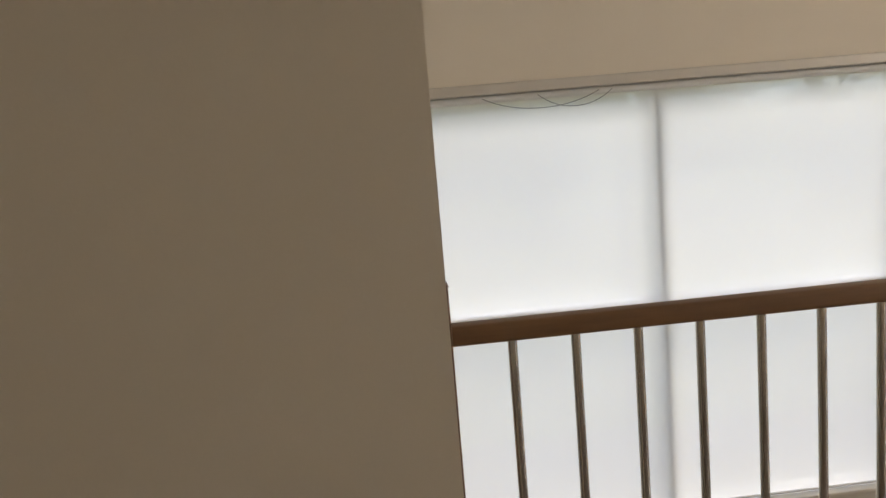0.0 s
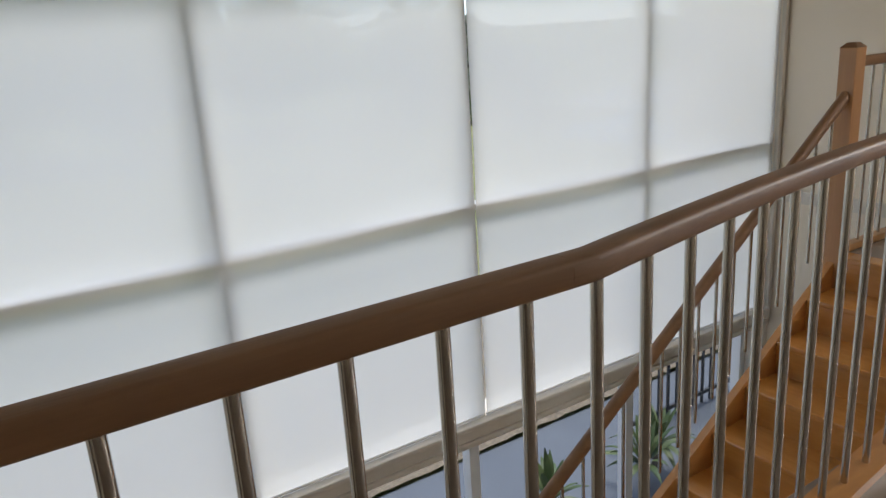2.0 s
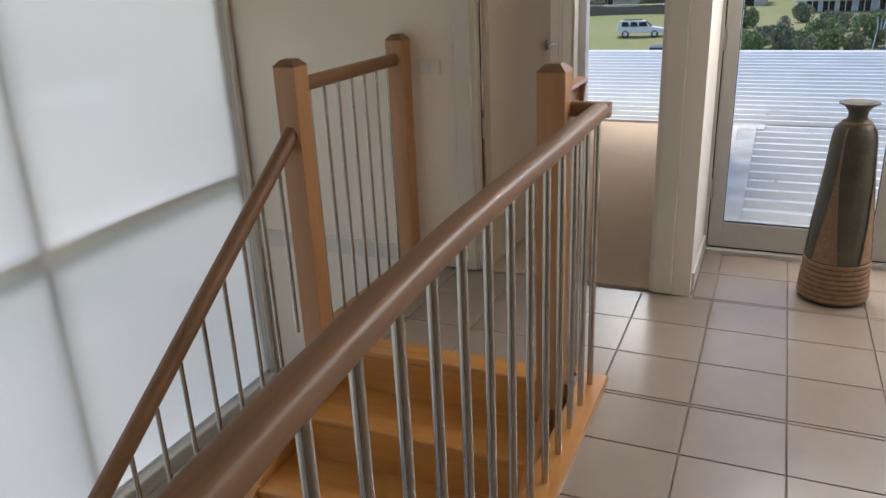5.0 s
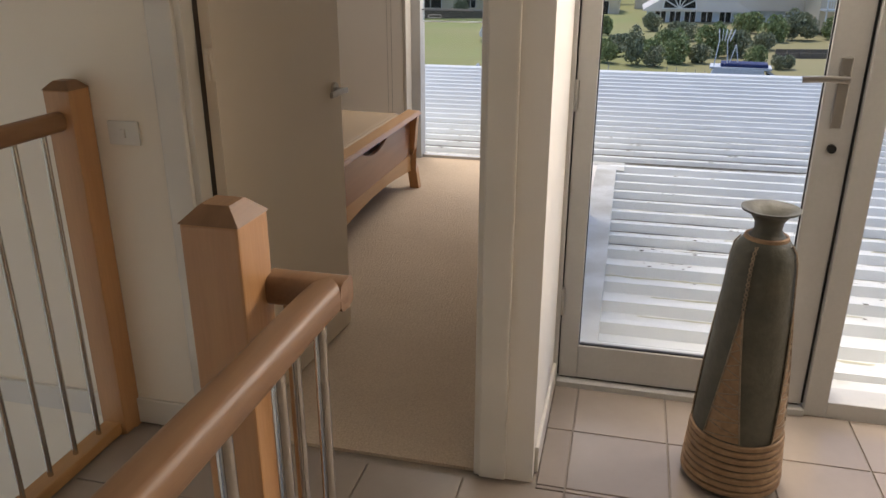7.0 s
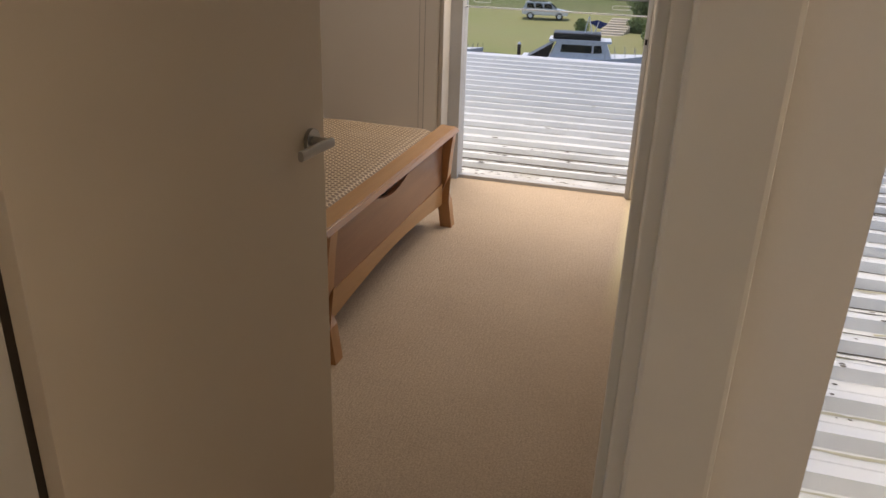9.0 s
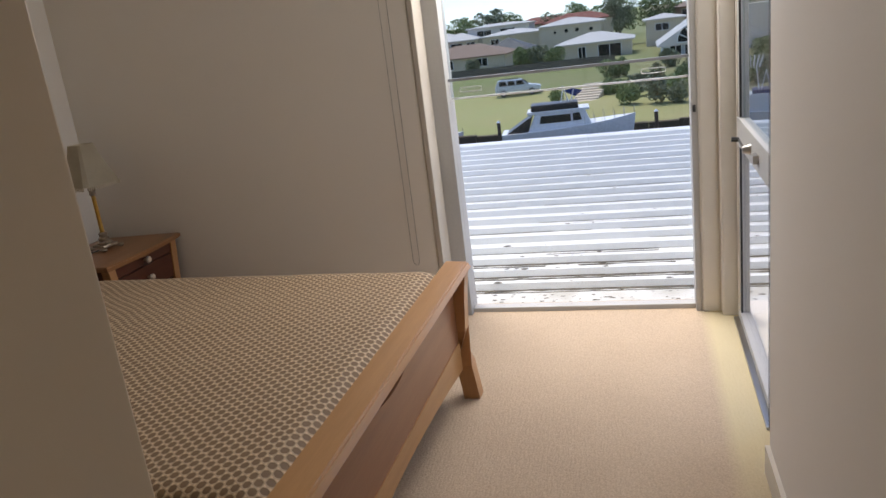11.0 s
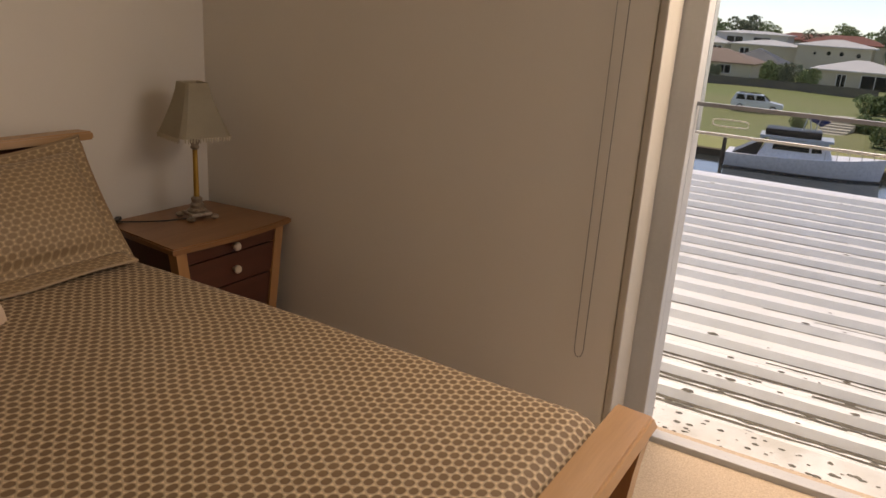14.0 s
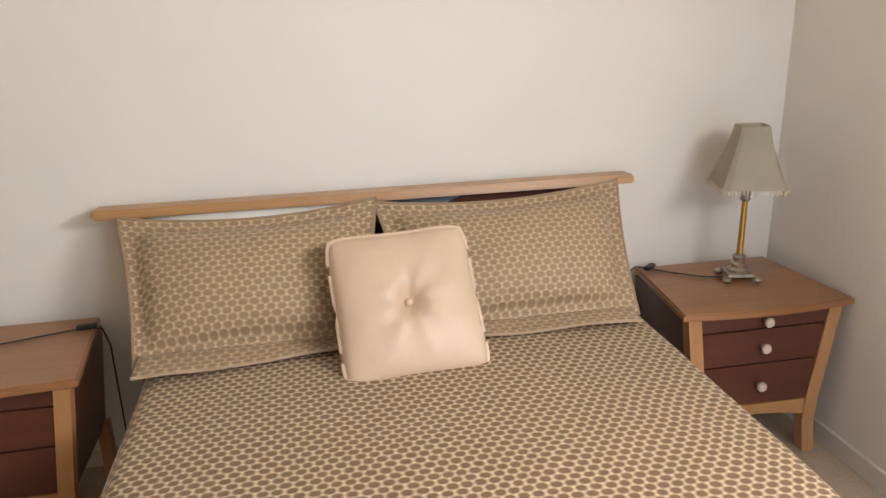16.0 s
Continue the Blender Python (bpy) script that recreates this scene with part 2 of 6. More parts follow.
M_NSTOP = wood_mat("cabinet_top", (0.34, 0.165, 0.068), (0.25, 0.11, 0.042), "x", 0.34)
M_MAHOG = wood_mat("dark_panel", (0.115, 0.034, 0.019), (0.075, 0.022, 0.012), "x", 0.35)
M_ALU = mat("dull_aluminium", (0.49, 0.485, 0.47), 0.5, 0.0, (0.43, 0.425, 0.41), scale=4, amount=0.8, fine=0.06)
M_LINING = mat("grey_cream_lining", (0.52, 0.475, 0.41), 0.5, 0, (0.46, 0.42, 0.36), scale=5, amount=0.8, fine=0.05)
M_KNOB = mat("cream_ceramic", (0.60, 0.50, 0.40), 0.35)
M_STEEL = mat("brushed_steel", (0.53, 0.50, 0.45), 0.18, 1.0, (0.43, 0.405, 0.365), scale=30, stretch=(1, 1, 0.05))
M_NICKEL = mat("satin_nickel", (0.46, 0.45, 0.43), 0.3, 1.0)
M_BLACK = mat("black_plastic", (0.015, 0.014, 0.013), 0.4)
M_DARKGAP = mat("black_seal", (0.02, 0.02, 0.02), 0.6)
M_GAP_SHADOW = mat("brown_gap_shadow", (0.13, 0.10, 0.07), 0.7)
M_PLASTIC = mat("white_plastic", (0.78, 0.75, 0.68), 0.4)
M_GLASS = glass_mat("clear_glass")
M_GLASS2 = glass_mat("tinted_glass", (0.80, 0.84, 0.86))
M_BLIND = blind_mat("blind_fabric")
M_CABLE = mat("grey_cable", (0.30, 0.30, 0.30), 0.6)
M_SPREAD = weave_mat("bedspread_weave", (0.185, 0.110, 0.052), (0.45, 0.335, 0.21), 0.029)
M_SHAM = weave_mat("sham_weave", (0.285, 0.192, 0.108), (0.40, 0.287, 0.172), 0.032, 0.62, 0.56)
M_PIPING = mat("tan_piping", (0.46, 0.33, 0.215), 0.6, bump=0.2, bscale=300, fine=0.06)
M_HEM = mat("tan_hem", (0.36, 0.26, 0.15), 0.7, bump=0.3, bscale=250, fine=0.1)
M_CUSHION = mat("peach_satin", (0.62, 0.455, 0.325), 0.48, 0, (0.58, 0.42, 0.297), scale=8, bump=0.15, bscale=300, fine=0.05)
M_LINEN = mat("white_linen", (0.78, 0.76, 0.72), 0.8, bump=0.2, bscale=200)
M_SHADE = mat("shade_fabric", (0.66, 0.60, 0.47), 0.8, 0, (0.60, 0.54, 0.42), scale=10, bump=0.2, bscale=350, fine=0.06)
M_GOLD = mat("aged_gold", (0.62, 0.40, 0.11), 0.3, 1.0, (0.45, 0.27, 0.07), scale=14, amount=0.9)
M_PEWTER = mat("antique_pewter", (0.58, 0.50, 0.41), 0.4, 0.85, (0.26, 0.21, 0.16), scale=60, amount=1.0, bump=0.5, bscale=140)
M_GREYMETAL = mat("grey_insert", (0.30, 0.32, 0.35), 0.4, 0.3)
M_VASE = mat("vase_glaze", (0.040, 0.040, 0.029), 0.55, 0, (0.085, 0.078, 0.055), scale=9, amount=1.0, bump=0.5, bscale=60, fine=0.3)
M_RATTAN = mat("rattan", (0.36, 0.23, 0.13), 0.7, 0, (0.20, 0.115, 0.06), scale=40, amount=1.0, bump=0.4, bscale=150)
M_CORDGOLD = mat("vase_cord", (0.34, 0.26, 0.18), 0.8, 0, (0.15, 0.11, 0.075), scale=90, amount=1.0)
M_ROOF = mat("white_roof_sheet", (0.77, 0.79, 0.78), 0.5, 0, (0.68, 0.70, 0.68), scale=1.6, amount=0.9, fine=0.08, bscale=18)
M_MOULD = mat("roof_grime", (0.055, 0.05, 0.042), 0.95, 0, (0.16, 0.15, 0.12), scale=12, amount=1.0)
M_ALGAE = mat("algae", (0.42, 0.41, 0.28), 0.95, 0, (0.58, 0.57, 0.46), scale=9, amount=1.0)
M_FLASH = mat("stained_flashing", (0.66, 0.67, 0.65), 0.6, 0, (0.46, 0.45, 0.40), scale=4, amount=0.5)
M_CHAIN = mat("steel_bead_chain", (0.13, 0.12, 0.11), 0.4, 0.5)
M_PAVE = mat("blue_grey_concrete", (0.12, 0.145, 0.18), 0.85, 0, (0.09, 0.11, 0.14), scale=1.2, amount=0.8, bump=0.2, bscale=60, fine=0.15)
M_STONE = mat("pebble_strip", (0.27, 0.23, 0.175), 0.9, 0, (0.12, 0.10, 0.075), scale=22, amount=1.0, bump=0.9, bscale=40, fine=0.3)
M_IRON = mat("black_iron", (0.02, 0.022, 0.026), 0.5)
M_GRASS = mat("lawn", (0.22, 0.27, 0.085), 0.95, 0, (0.31, 0.29, 0.13), scale=0.11, amount=1.0, fine=0.22, bscale=3)
_g = M_GRASS.node_tree
_gx, _gs, _gm, _gr = (_g.nodes.new("ShaderNode" + k) for k in ("TexCoord", "SeparateXYZ", "Mix", "MapRange"))
_gm.data_type = "RGBA"
_gm.inputs[7].default_value = (0.31, 0.27, 0.145, 1)
_gr.inputs["From Min"].default_value, _gr.inputs["From Max"].default_value = 1.0, -9.0
_gr.inputs["To Max"].default_value = 0.75
_g.links.new(_gx.outputs["Object"], _gs.inputs[0])
_g.links.new(_gs.outputs[1], _gr.inputs[0])
_g.links.new(_gr.outputs[0], _gm.inputs[0])
_g.links.new(_g.nodes["Principled BSDF"].inputs["Base Color"].links[0].from_socket, _gm.inputs[6])
_g.links.new(_gm.outputs[2], _g.nodes["Principled BSDF"].inputs["Base Color"])
M_BANK = mat("bank_earth", (0.11, 0.085, 0.05), 0.95, 0, (0.05, 0.043, 0.03), scale=0.8, amount=1.0, fine=0.3, bscale=6)
M_LEAF = mat("foliage", (0.17, 0.24, 0.10), 0.8, 0, (0.32, 0.38, 0.17), scale=0.9, amount=1.0, fine=0.4, bscale=5)
M_LEAF2 = mat("foliage_grey", (0.18, 0.22, 0.14), 0.8, 0, (0.31, 0.33, 0.21), scale=0.7, amount=1.0, fine=0.4, bscale=5)
M_PALM = mat("palm_leaf", (0.035, 0.075, 0.025), 0.5, 0, (0.10, 0.14, 0.04), scale=7, amount=1.0)
M_BARK = mat("bark", (0.09, 0.07, 0.05), 0.9)
M_HULL = mat("boat_gelcoat", (0.78, 0.79, 0.80), 0.3)
M_BOATGLASS = mat("boat_window", (0.02, 0.022, 0.025), 0.1)
M_CANVAS = mat("blue_canvas", (0.025, 0.045, 0.15), 0.8)
M_RENDER_CREAM = mat("cream_render", (0.66, 0.58, 0.45), 0.85, 0, (0.60, 0.53, 0.41), scale=0.6, fine=0.05, bscale=4)
M_RENDER_BLUE = mat("pale_blue_boards", (0.56, 0.62, 0.66), 0.7, 0, (0.50, 0.56, 0.60), scale=0.6)
M_ROOF_WHITE = mat("far_white_roof", (0.74, 0.70, 0.66), 0.6, 0, (0.66, 0.62, 0.58), scale=0.4, amount=0.9)
M_ROOF_TAN = mat("far_tan_roof", (0.36, 0.25, 0.19), 0.8, 0, (0.28, 0.19, 0.14), scale=0.5, amount=0.9)
M_ROOF_GREY = mat("far_grey_roof", (0.10, 0.105, 0.115), 0.7, 0, (0.14, 0.145, 0.15), scale=0.5)
M_ROOF_RED = mat("far_red_roof", (0.30, 0.10, 0.07), 0.8)
M_FENCE = mat("weathered_paling", (0.17, 0.15, 0.125), 0.9, 0, (0.11, 0.10, 0.085), scale=1.2, amount=1.0, fine=0.3, bscale=9)
M_CARPAINT = mat("white_car_paint", (0.82, 0.82, 0.82), 0.25, 0.0)
M_TYRE = mat("tyre", (0.02, 0.02, 0.02), 0.8)


def water_mat():
    m = bpy.data.materials.new("canal_water")
    m.use_nodes = True
    N, L = m.node_tree.nodes, m.node_tree.links
    p = N["Principled BSDF"]
    p.inputs["Base Color"].default_value = (0.035, 0.045, 0.045, 1)
    p.inputs["Roughness"].default_value = 0.08
    n, b, co = N.new("ShaderNodeTexNoise"), N.new("ShaderNodeBump"), N.new("ShaderNodeTexCoord")
    n.inputs["Scale"].default_value, n.inputs["Detail"].default_value = 1.4, 4
    b.inputs["Strength"].default_value, b.inputs["Distance"].default_value = 0.35, 0.05
    L.new(co.outputs["Object"], n.inputs[0])
    L.new(n.outputs[0], b.inputs["Height"])
    L.new(b.outputs[0], p.inputs["Normal"])
    return m


M_WATER = water_mat()


# ---- building tools ----
def box(bm, x0, y0, z0, x1, y1, z1, bevel=0.0, seg=2):
    """An axis-aligned box, with rounded edges where bevel is given."""
    r = bmesh.ops.create_cube(bm, size=1, matrix=Matrix.Translation(((x0 + x1) / 2, (y0 + y1) / 2, (z0 + z1) / 2)) @ Matrix.Diagonal((abs(x1 - x0), abs(y1 - y0), abs(z1 - z0), 1)))
    if bevel:
        vs = set(r["verts"])
        es = [e for e in bm.edges if e.verts[0] in vs and e.verts[1] in vs]
        bmesh.ops.bevel(bm, geom=es, offset=bevel, segments=seg, profile=0.6, affect="EDGES")
    return bm


def cyl(bm, a, b, r, r2=None, n=12):
    """A round bar from a to b."""
    a, b = Vector(a), Vector(b)
    d = b - a
    q = d.to_track_quat("Z", "Y").to_matrix().to_4x4()
    bmesh.ops.create_cone(bm, cap_ends=True, segments=n, radius1=r, radius2=r if r2 is None else r2, depth=d.length,
                          matrix=Matrix.Translation((a + b) / 2) @ q)
    return bm


def lathe(bm, profile, centre, n=32):
    """A turned shape from (radius, height) pairs round an upright axis."""
    cx, cy, cz = centre
    rings = [[bm.verts.new((cx + r * math.cos(2 * math.pi * i / n), cy + r * math.sin(2 * math.pi * i / n), cz + z)) for i in range(n)] for r, z in profile]
    for A, B in zip(rings, rings[1:]):
        for i in range(n):
            bm.faces.new((A[i], A[(i + 1) % n], B[(i + 1) % n], B[i]))
    bm.faces.new(rings[0][::-1])
    bm.faces.new(rings[-1])
    return bm


def sweep(bm, pts, profile, closed_ends=True):
    """A profile of (side, up) pairs carried along a polyline."""
    pts = [Vector(p) for p in pts]
    rings = []
    for i, p in enumerate(pts):
        d = (pts[min(i + 1, len(pts) - 1)] - pts[max(i - 1, 0)]).normalized()
        side = d.cross(Vector((0, 0, 1))).normalized()
        up = side.cross(d).normalized()
        k = 1.0
        if 0 < i < len(pts) - 1:
            e = (pts[i] - pts[i - 1]).normalized()
            k = 1 / max(0.5, abs(d.dot(e)))
        rings.append([bm.verts.new(p + side * (s * k) + up * u) for s, u in profile])
    n = len(profile)
    for A, B in zip(rings, rings[1:]):
        for i in range(n):
            bm.faces.new((A[i], B[i], B[(i + 1) % n], A[(i + 1) % n]))
    if closed_ends:
        bm.faces.new(rings[0])
        bm.faces.new(rings[-1][::-1])
    return bm


def oval(w, h, n=16, power=2.6):
    out = []
    for i in range(n):
        a = 2 * math.pi * i / n
        c, s = math.cos(a), math.sin(a)
        out.append((w / 2 * math.copysign(abs(c) ** (2 / power), c), h / 2 * math.copysign(abs(s) ** (2 / power), s)))
    return out


def poly(bm, pts, depth):
    """A flat outline thickened along depth."""
    vs = [bm.verts.new(p) for p in pts]
    f = bm.faces.new(vs)
    r = bmesh.ops.extrude_face_region(bm, geom=[f])
    bmesh.ops.translate(bm, verts=[v for v in r["geom"] if isinstance(v, bmesh.types.BMVert)], vec=depth)
    return bm


def mesh_of(name, bm, material, smooth=False):
    bmesh.ops.recalc_face_normals(bm, faces=bm.faces)
    me = bpy.data.meshes.new(name)
    bm.to_mesh(me)
    bm.free()
    me.materials.append(material)
    if smooth:
        for p in me.polygons:
            p.use_smooth = True
        me.set_sharp_from_angle(angle=radians(38))
    return me


def part(name, bm, material, parent, label="", smooth=False):
    ob = new(name, mesh_of(name, bm, material, smooth))
    ob.parent = parent
    if parent.parent is None:
        ob.matrix_parent_inverse = parent.matrix_basis.inverted()
    if label:
        ob["label"] = label
    return ob


def thing(name, label, category, group="", at=(0, 0, 0)):
    ob = new(name)
    ob.location = at
    ob.empty_display_size = 0.1
    return tagged(ob, label, category, group)


def solid(name, bm, material, label, category, smooth=False, group=""):
    return tagged(new(name, mesh_of(name, bm, material, smooth)), label, category, group)


def setting(name, bm, material, label="", category="", smooth=False):
    return tagged(new(name, mesh_of(name, bm, material, smooth)), label, category, kind="structure")


def B():
    return bmesh.new()


def shared(name, data, parent, m):
    ob = new(name, data)
    ob.parent = parent
    if parent.parent is None:
        ob.matrix_parent_inverse = parent.matrix_basis.inverted()
    ob.matrix_basis = m
    return ob


# ---- structure ----
CEIL = 2.45
LOW = -2.7
XE = 3.04      # landing's end wall
XF = 6.79      # bedroom's outer window
XW = 6.66      # inner face of the wall beside it
YB = 1.96      # roller blinds
YR = -0.19     # bedroom's side wall
YH = 2.875      # wall behind the bedhead

# landing slab
bm = B()
poly(bm, [(-4.6, -2.6, -0.006), (3.62, -2.6, -0.006), (3.62, -0.36, -0.006), (XE, -0.36, -0.006), (XE, 1.05, -0.006), (2.12, 1.05, -0.006),
          (2.12, -0.11, -0.006), (-0.2, -0.11, -0.006), (-1.05, -0.33, -0.006), (-4.6, -0.33, -0.006)], (0, 0, -0.28))
floor = setting("floor_landing", bm, M_GROUT, "landing floor of beige ceramic tiles with dark grout", "floor")
setting("floor_lower", box(B(), -4.6, -2.6, LOW - 0.2, XE, 2.2, LOW), M_TILE, "pale tiled floor of the storey below", "floor")
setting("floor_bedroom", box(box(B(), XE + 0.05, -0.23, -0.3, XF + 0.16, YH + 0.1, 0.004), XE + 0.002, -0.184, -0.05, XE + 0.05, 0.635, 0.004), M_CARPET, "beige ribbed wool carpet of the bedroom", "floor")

# end wall with the bedroom doorway
bm = B()
box(bm, XE, 0.68, LOW, XE + 0.10, 2.2, CEIL)
box(bm, XE, 2.2, -0.3, XE + 0.10, YH, CEIL)
box(bm, XE, -0.20, 2.06, XE + 0.10, 0.68, CEIL)
setting("wall_end", bm, M_WALL, "cream painted wall at the end of the landing", "wall")
bm = B()
box(bm, XE - 0.012, -0.36, -0.3, 5.74, -0.20, CEIL)
poly(bm, [(XE + 0.11, -0.202, -0.3), (5.53, -0.202, -0.3), (5.53, -0.155, -0.3), (XE + 0.11, -0.192, -0.3)], (0, 0, CEIL + 0.298))
setting("wall_partition", bm, M_WALL_BED, "cream painted wall between the bedroom and the glass door", "wall")
bm = B()
box(bm, 5.74, -0.36, 2.25, XF, -0.20, CEIL)
box(bm, 5.74, -0.36, -0.3, XF, -0.20, -0.01)
setting("wall_side_head", bm, M_WALL_BED, "wall strip over the side window", "wall")
bm = B()
box(bm, XW, 1.10, -0.5, XF + 0.16, YH + 0.1, CEIL)
box(bm, XF, -0.36, 2.25, XF + 0.16, 1.10, CEIL)
box(bm, XF, -0.36, -0.5, XF + 0.16, 1.10, -0.012)
setting("wall_outer", bm, M_WALL_BED, "greyish cream bedroom wall beside the tall window", "wall")
setting("wall_bedhead", box(B(), XE + 0.1, YH, -0.3, XW, YH + 0.1, CEIL), M_WALL_BED, "cream bedroom wall behind the bed", "wall")
# wall of the stairwell with the window opening
WL, WR, WT, WB = -2.292, 2.995, 1.605, -0.80
bm = B()
box(bm, -2.495, YB + 0.02, WT, XE, 2.2, CEIL)
box(bm, -2.495, YB + 0.02, LOW, WL, 2.2, WT)
box(bm, WR, YB + 0.02, LOW, XE, 2.2, WT)
setting("wall_window", bm, M_WALL, "cream wall round the wide stairwell window", "wall")
setting("wall_left", box(B(), -2.62, -0.33, LOW, -2.495, 2.2, CEIL), M_WALL_BED, "cream wall at the side of the stairwell", "wall")
setting("wall_near", box(B(), -4.6, -0.86, -0.006, -2.326, -0.74, CEIL), M_WALL, "shaded cream wall end beside the landing", "wall")
bm = B()
box(bm, -4.7, -2.7, LOW, -4.6, 2.2, CEIL)
box(bm, -4.6, -0.33, -0.006, -2.62, -0.25, CEIL)
setting("wall_back", bm, M_WALL, "plain cream wall behind the landing", "wall")
setting("wall_south", box(B(), -4.6, -2.7, LOW, 3.62, -2.6, CEIL), M_WALL, "plain cream wall along the landing", "wall")
setting("ceiling", box(B(), -4.7, -2.7, CEIL, XE + 0.1, 2.2, CEIL + 0.1), M_CEIL, "flat white ceiling", "ceiling")
setting("ceiling_bedroom", box(B(), XE + 0.1, -0.36, CEIL, XF + 0.16, YH + 0.1, CEIL + 0.1), M_CEIL, "flat white bedroom ceiling", "ceiling")
setting("ceiling_alcove", box(B(), XE + 0.1, -2.7, CEIL, 3.75, -0.36, CEIL + 0.1), M_CEIL, "flat white ceiling by the glass door", "ceiling")

# skirting boards
bm = B()
box(bm, XE - 0.015, 0.76, 0, XE, 1.98, 0.09, 0.004)
box(bm, XE + 0.03, -0.372, 0, 3.60, -0.36, 0.09, 0.003)
setting("baseboard", bm, M_TRIM, "cream skirting board on the landing", "skirting")
bm = B()
box(bm, XW - 0.014, 1.11, 0.004, XW, YH, 0.07, 0.003)
box(bm, XE + 0.1, YH - 0.014, 0.004, XW - 0.014, YH, 0.07, 0.003)
poly(bm, [(XE + 0.115, -0.195, 0.004), (5.534, -0.158, 0.004), (5.534, -0.142, 0.004), (XE + 0.115, -0.178, 0.004)], (0, 0, 0.091))
box(bm, 5.53, -0.20, 0.004, 5.74, -0.186, 0.095, 0.004)
setting("baseboard_bedroom", bm, M_TRIM, "white painted bedroom skirting board", "skirting")

# door frame and architraves
bm = B()
box(bm, XE - 0.006, 0.635, 0, XE + 0.056, 0.681, 2.09, 0.003)
box(bm, XE - 0.02, -0.222, 0, XE + 0.106, -0.184, 2.09, 0.003)
box(bm, XE - 0.006, -0.184, 2.05, XE + 0.106, 0.635, 2.09, 0.003)
box(bm, XE + 0.05, -0.184, 0, XE + 0.09, -0.172, 2.05, 0.002)
box(bm, XE - 0.022, 0.655, 0, XE - 0.003, 0.735, 2.13, 0.005)
box(bm, XE - 0.030, -0.280, 0, XE - 0.013, -0.200, 2.13, 0.005)
dfr = setting("door_frame", bm, M_TRIM, "cream painted door frame and architrave", "door frame")
# backing strip, coloured dark for the shadow in the hinge gap
part("rebate_shadow", box(B(), XE + 0.056, 0.655, 0, XE + 0.122, 0.679, 2.05), M_GAP_SHADOW, dfr, "dark brown backing strip coloured as the shadow in the hinge gap")

# ---- stairwell window ----
win = tagged(new("window_1"), "wide white-framed stairwell window with four bays", "window", kind="structure")
MULL = (-0.925, 0.415, 1.722)
for x in MULL:
    part("mullion", box(B(), x - 0.022, YB + 0.048, -0.80, x + 0.022, YB + 0.13, WT, 0.004), M_WHITE, win)
for x0, x1 in zip((WL,) + MULL, MULL + (WR,)):
    part("transom", box(B(), x0 + 0.022, YB + 0.042, 0.392, x1 - 0.022, YB + 0.12, 0.430, 0.004), M_WHITE, win)
    pane = part("pane", box(B(), x0 + 0.028, YB + 0.09, -0.80, x1 - 0.028, YB + 0.096, WT), M_GLASS, win)
    pane.visible_shadow = False
bm = B()
box(bm, WL - 0.0, YB + 0.05, WB, WL + 0.05, YB + 0.13, WT, 0.004)
box(bm, WR - 0.05, YB + 0.05, WB, WR, YB + 0.13, WT, 0.004)
box(bm, WL + 0.05, YB + 0.05, WT - 0.05, WR - 0.05, YB + 0.13, WT, 0.004)
part("window_frame", bm, M_WHITE, win)
bm = B()
box(bm, WL - 0.04, YB - 0.015, WT - 0.005, WR + 0.02, YB + 0.018, WT + 0.05, 0.008)
box(bm, WL - 0.035, YB - 0.012, WB - 0.1, WL + 0.004, YB + 0.018, WT - 0.005, 0.006)
box(bm, WR - 0.004, YB - 0.012, WB - 0.1, WR + 0.030, YB + 0.018, WT - 0.005, 0.006)
part("architrave", bm, M_TRIM, win, "cream painted moulding")
bm = B()
box(bm, WL, YB - 0.03, WB - 0.03, WR, YB + 0.2, WB, 0.012)
box(bm, WL, YB - 0.005, WB - 0.10, WR, YB + 0.2, WB - 0.03, 0.006)
box(bm, WL, YB - 0.022, WB - 0.135, WR, YB + 0.2, WB - 0.10, 0.012)
part("window_sill", bm, M_TRIM, win, "cream moulded sill under the blinds")
for x in (-0.92, 0.42, 1.73, 2.97):
    part("lower_mullion", box(B(), x - 0.035, 2.12, LOW, x + 0.035, 2.2, WB - 0.135, 0.004), M_WHITE, win)
lower = part("lower_pane", box(B(), WL, 2.155, LOW, WR, 2.161, WB - 0.135), M_GLASS, win)
lower.visible_shadow = False


def blind(x0, x1, seed):
    """A lowered roller blind: fabric with slight waves, roller, hem bar, side bead chain."""
    t = thing("roller_blind", "lowered translucent white roller blind over the stairwell window", "roller blind", "stairwell blinds", ((x0 + x1) / 2, YB, -0.79))
    b = B()
    nx, nz = 40, 60
    rows = []
    for k in range(nz + 1):
        z = -0.785 + (WT - 0.03 + 0.785) * k / nz
        row = []
        for i in range(nx + 1):
            x = x0 + (x1 - x0) * i / nx
            w = 0.0045 * math.sin(2.6 * x + seed) * math.exp(-((z - 0.40) / 0.10) ** 2) * 2 + 0.002 * math.sin(5 * z + 3 * x)
            row.append(b.verts.new((x, YB + 0.024 + w, z)))
        rows.append(row)
    for p, q in zip(rows, rows[1:]):
        for i in range(nx):
            b.faces.new((p[i], p[i + 1], q[i + 1], q[i]))
    part("fabric", b, M_BLIND, t, smooth=True)
    part("roller", cyl(B(), (x0, YB + 0.03, WT - 0.028), (x1, YB + 0.03, WT - 0.028), 0.02, n=16), M_WHITE, t)
    part("hem_bar", cyl(B(), (x0, YB + 0.024, -0.788), (x1, YB + 0.024, -0.788), 0.008, n=10), M_WHITE, t)
    return t


blind(WL + 0.012, 0.412, 0.0)
blind(0.428, WR - 0.012, 1.3)


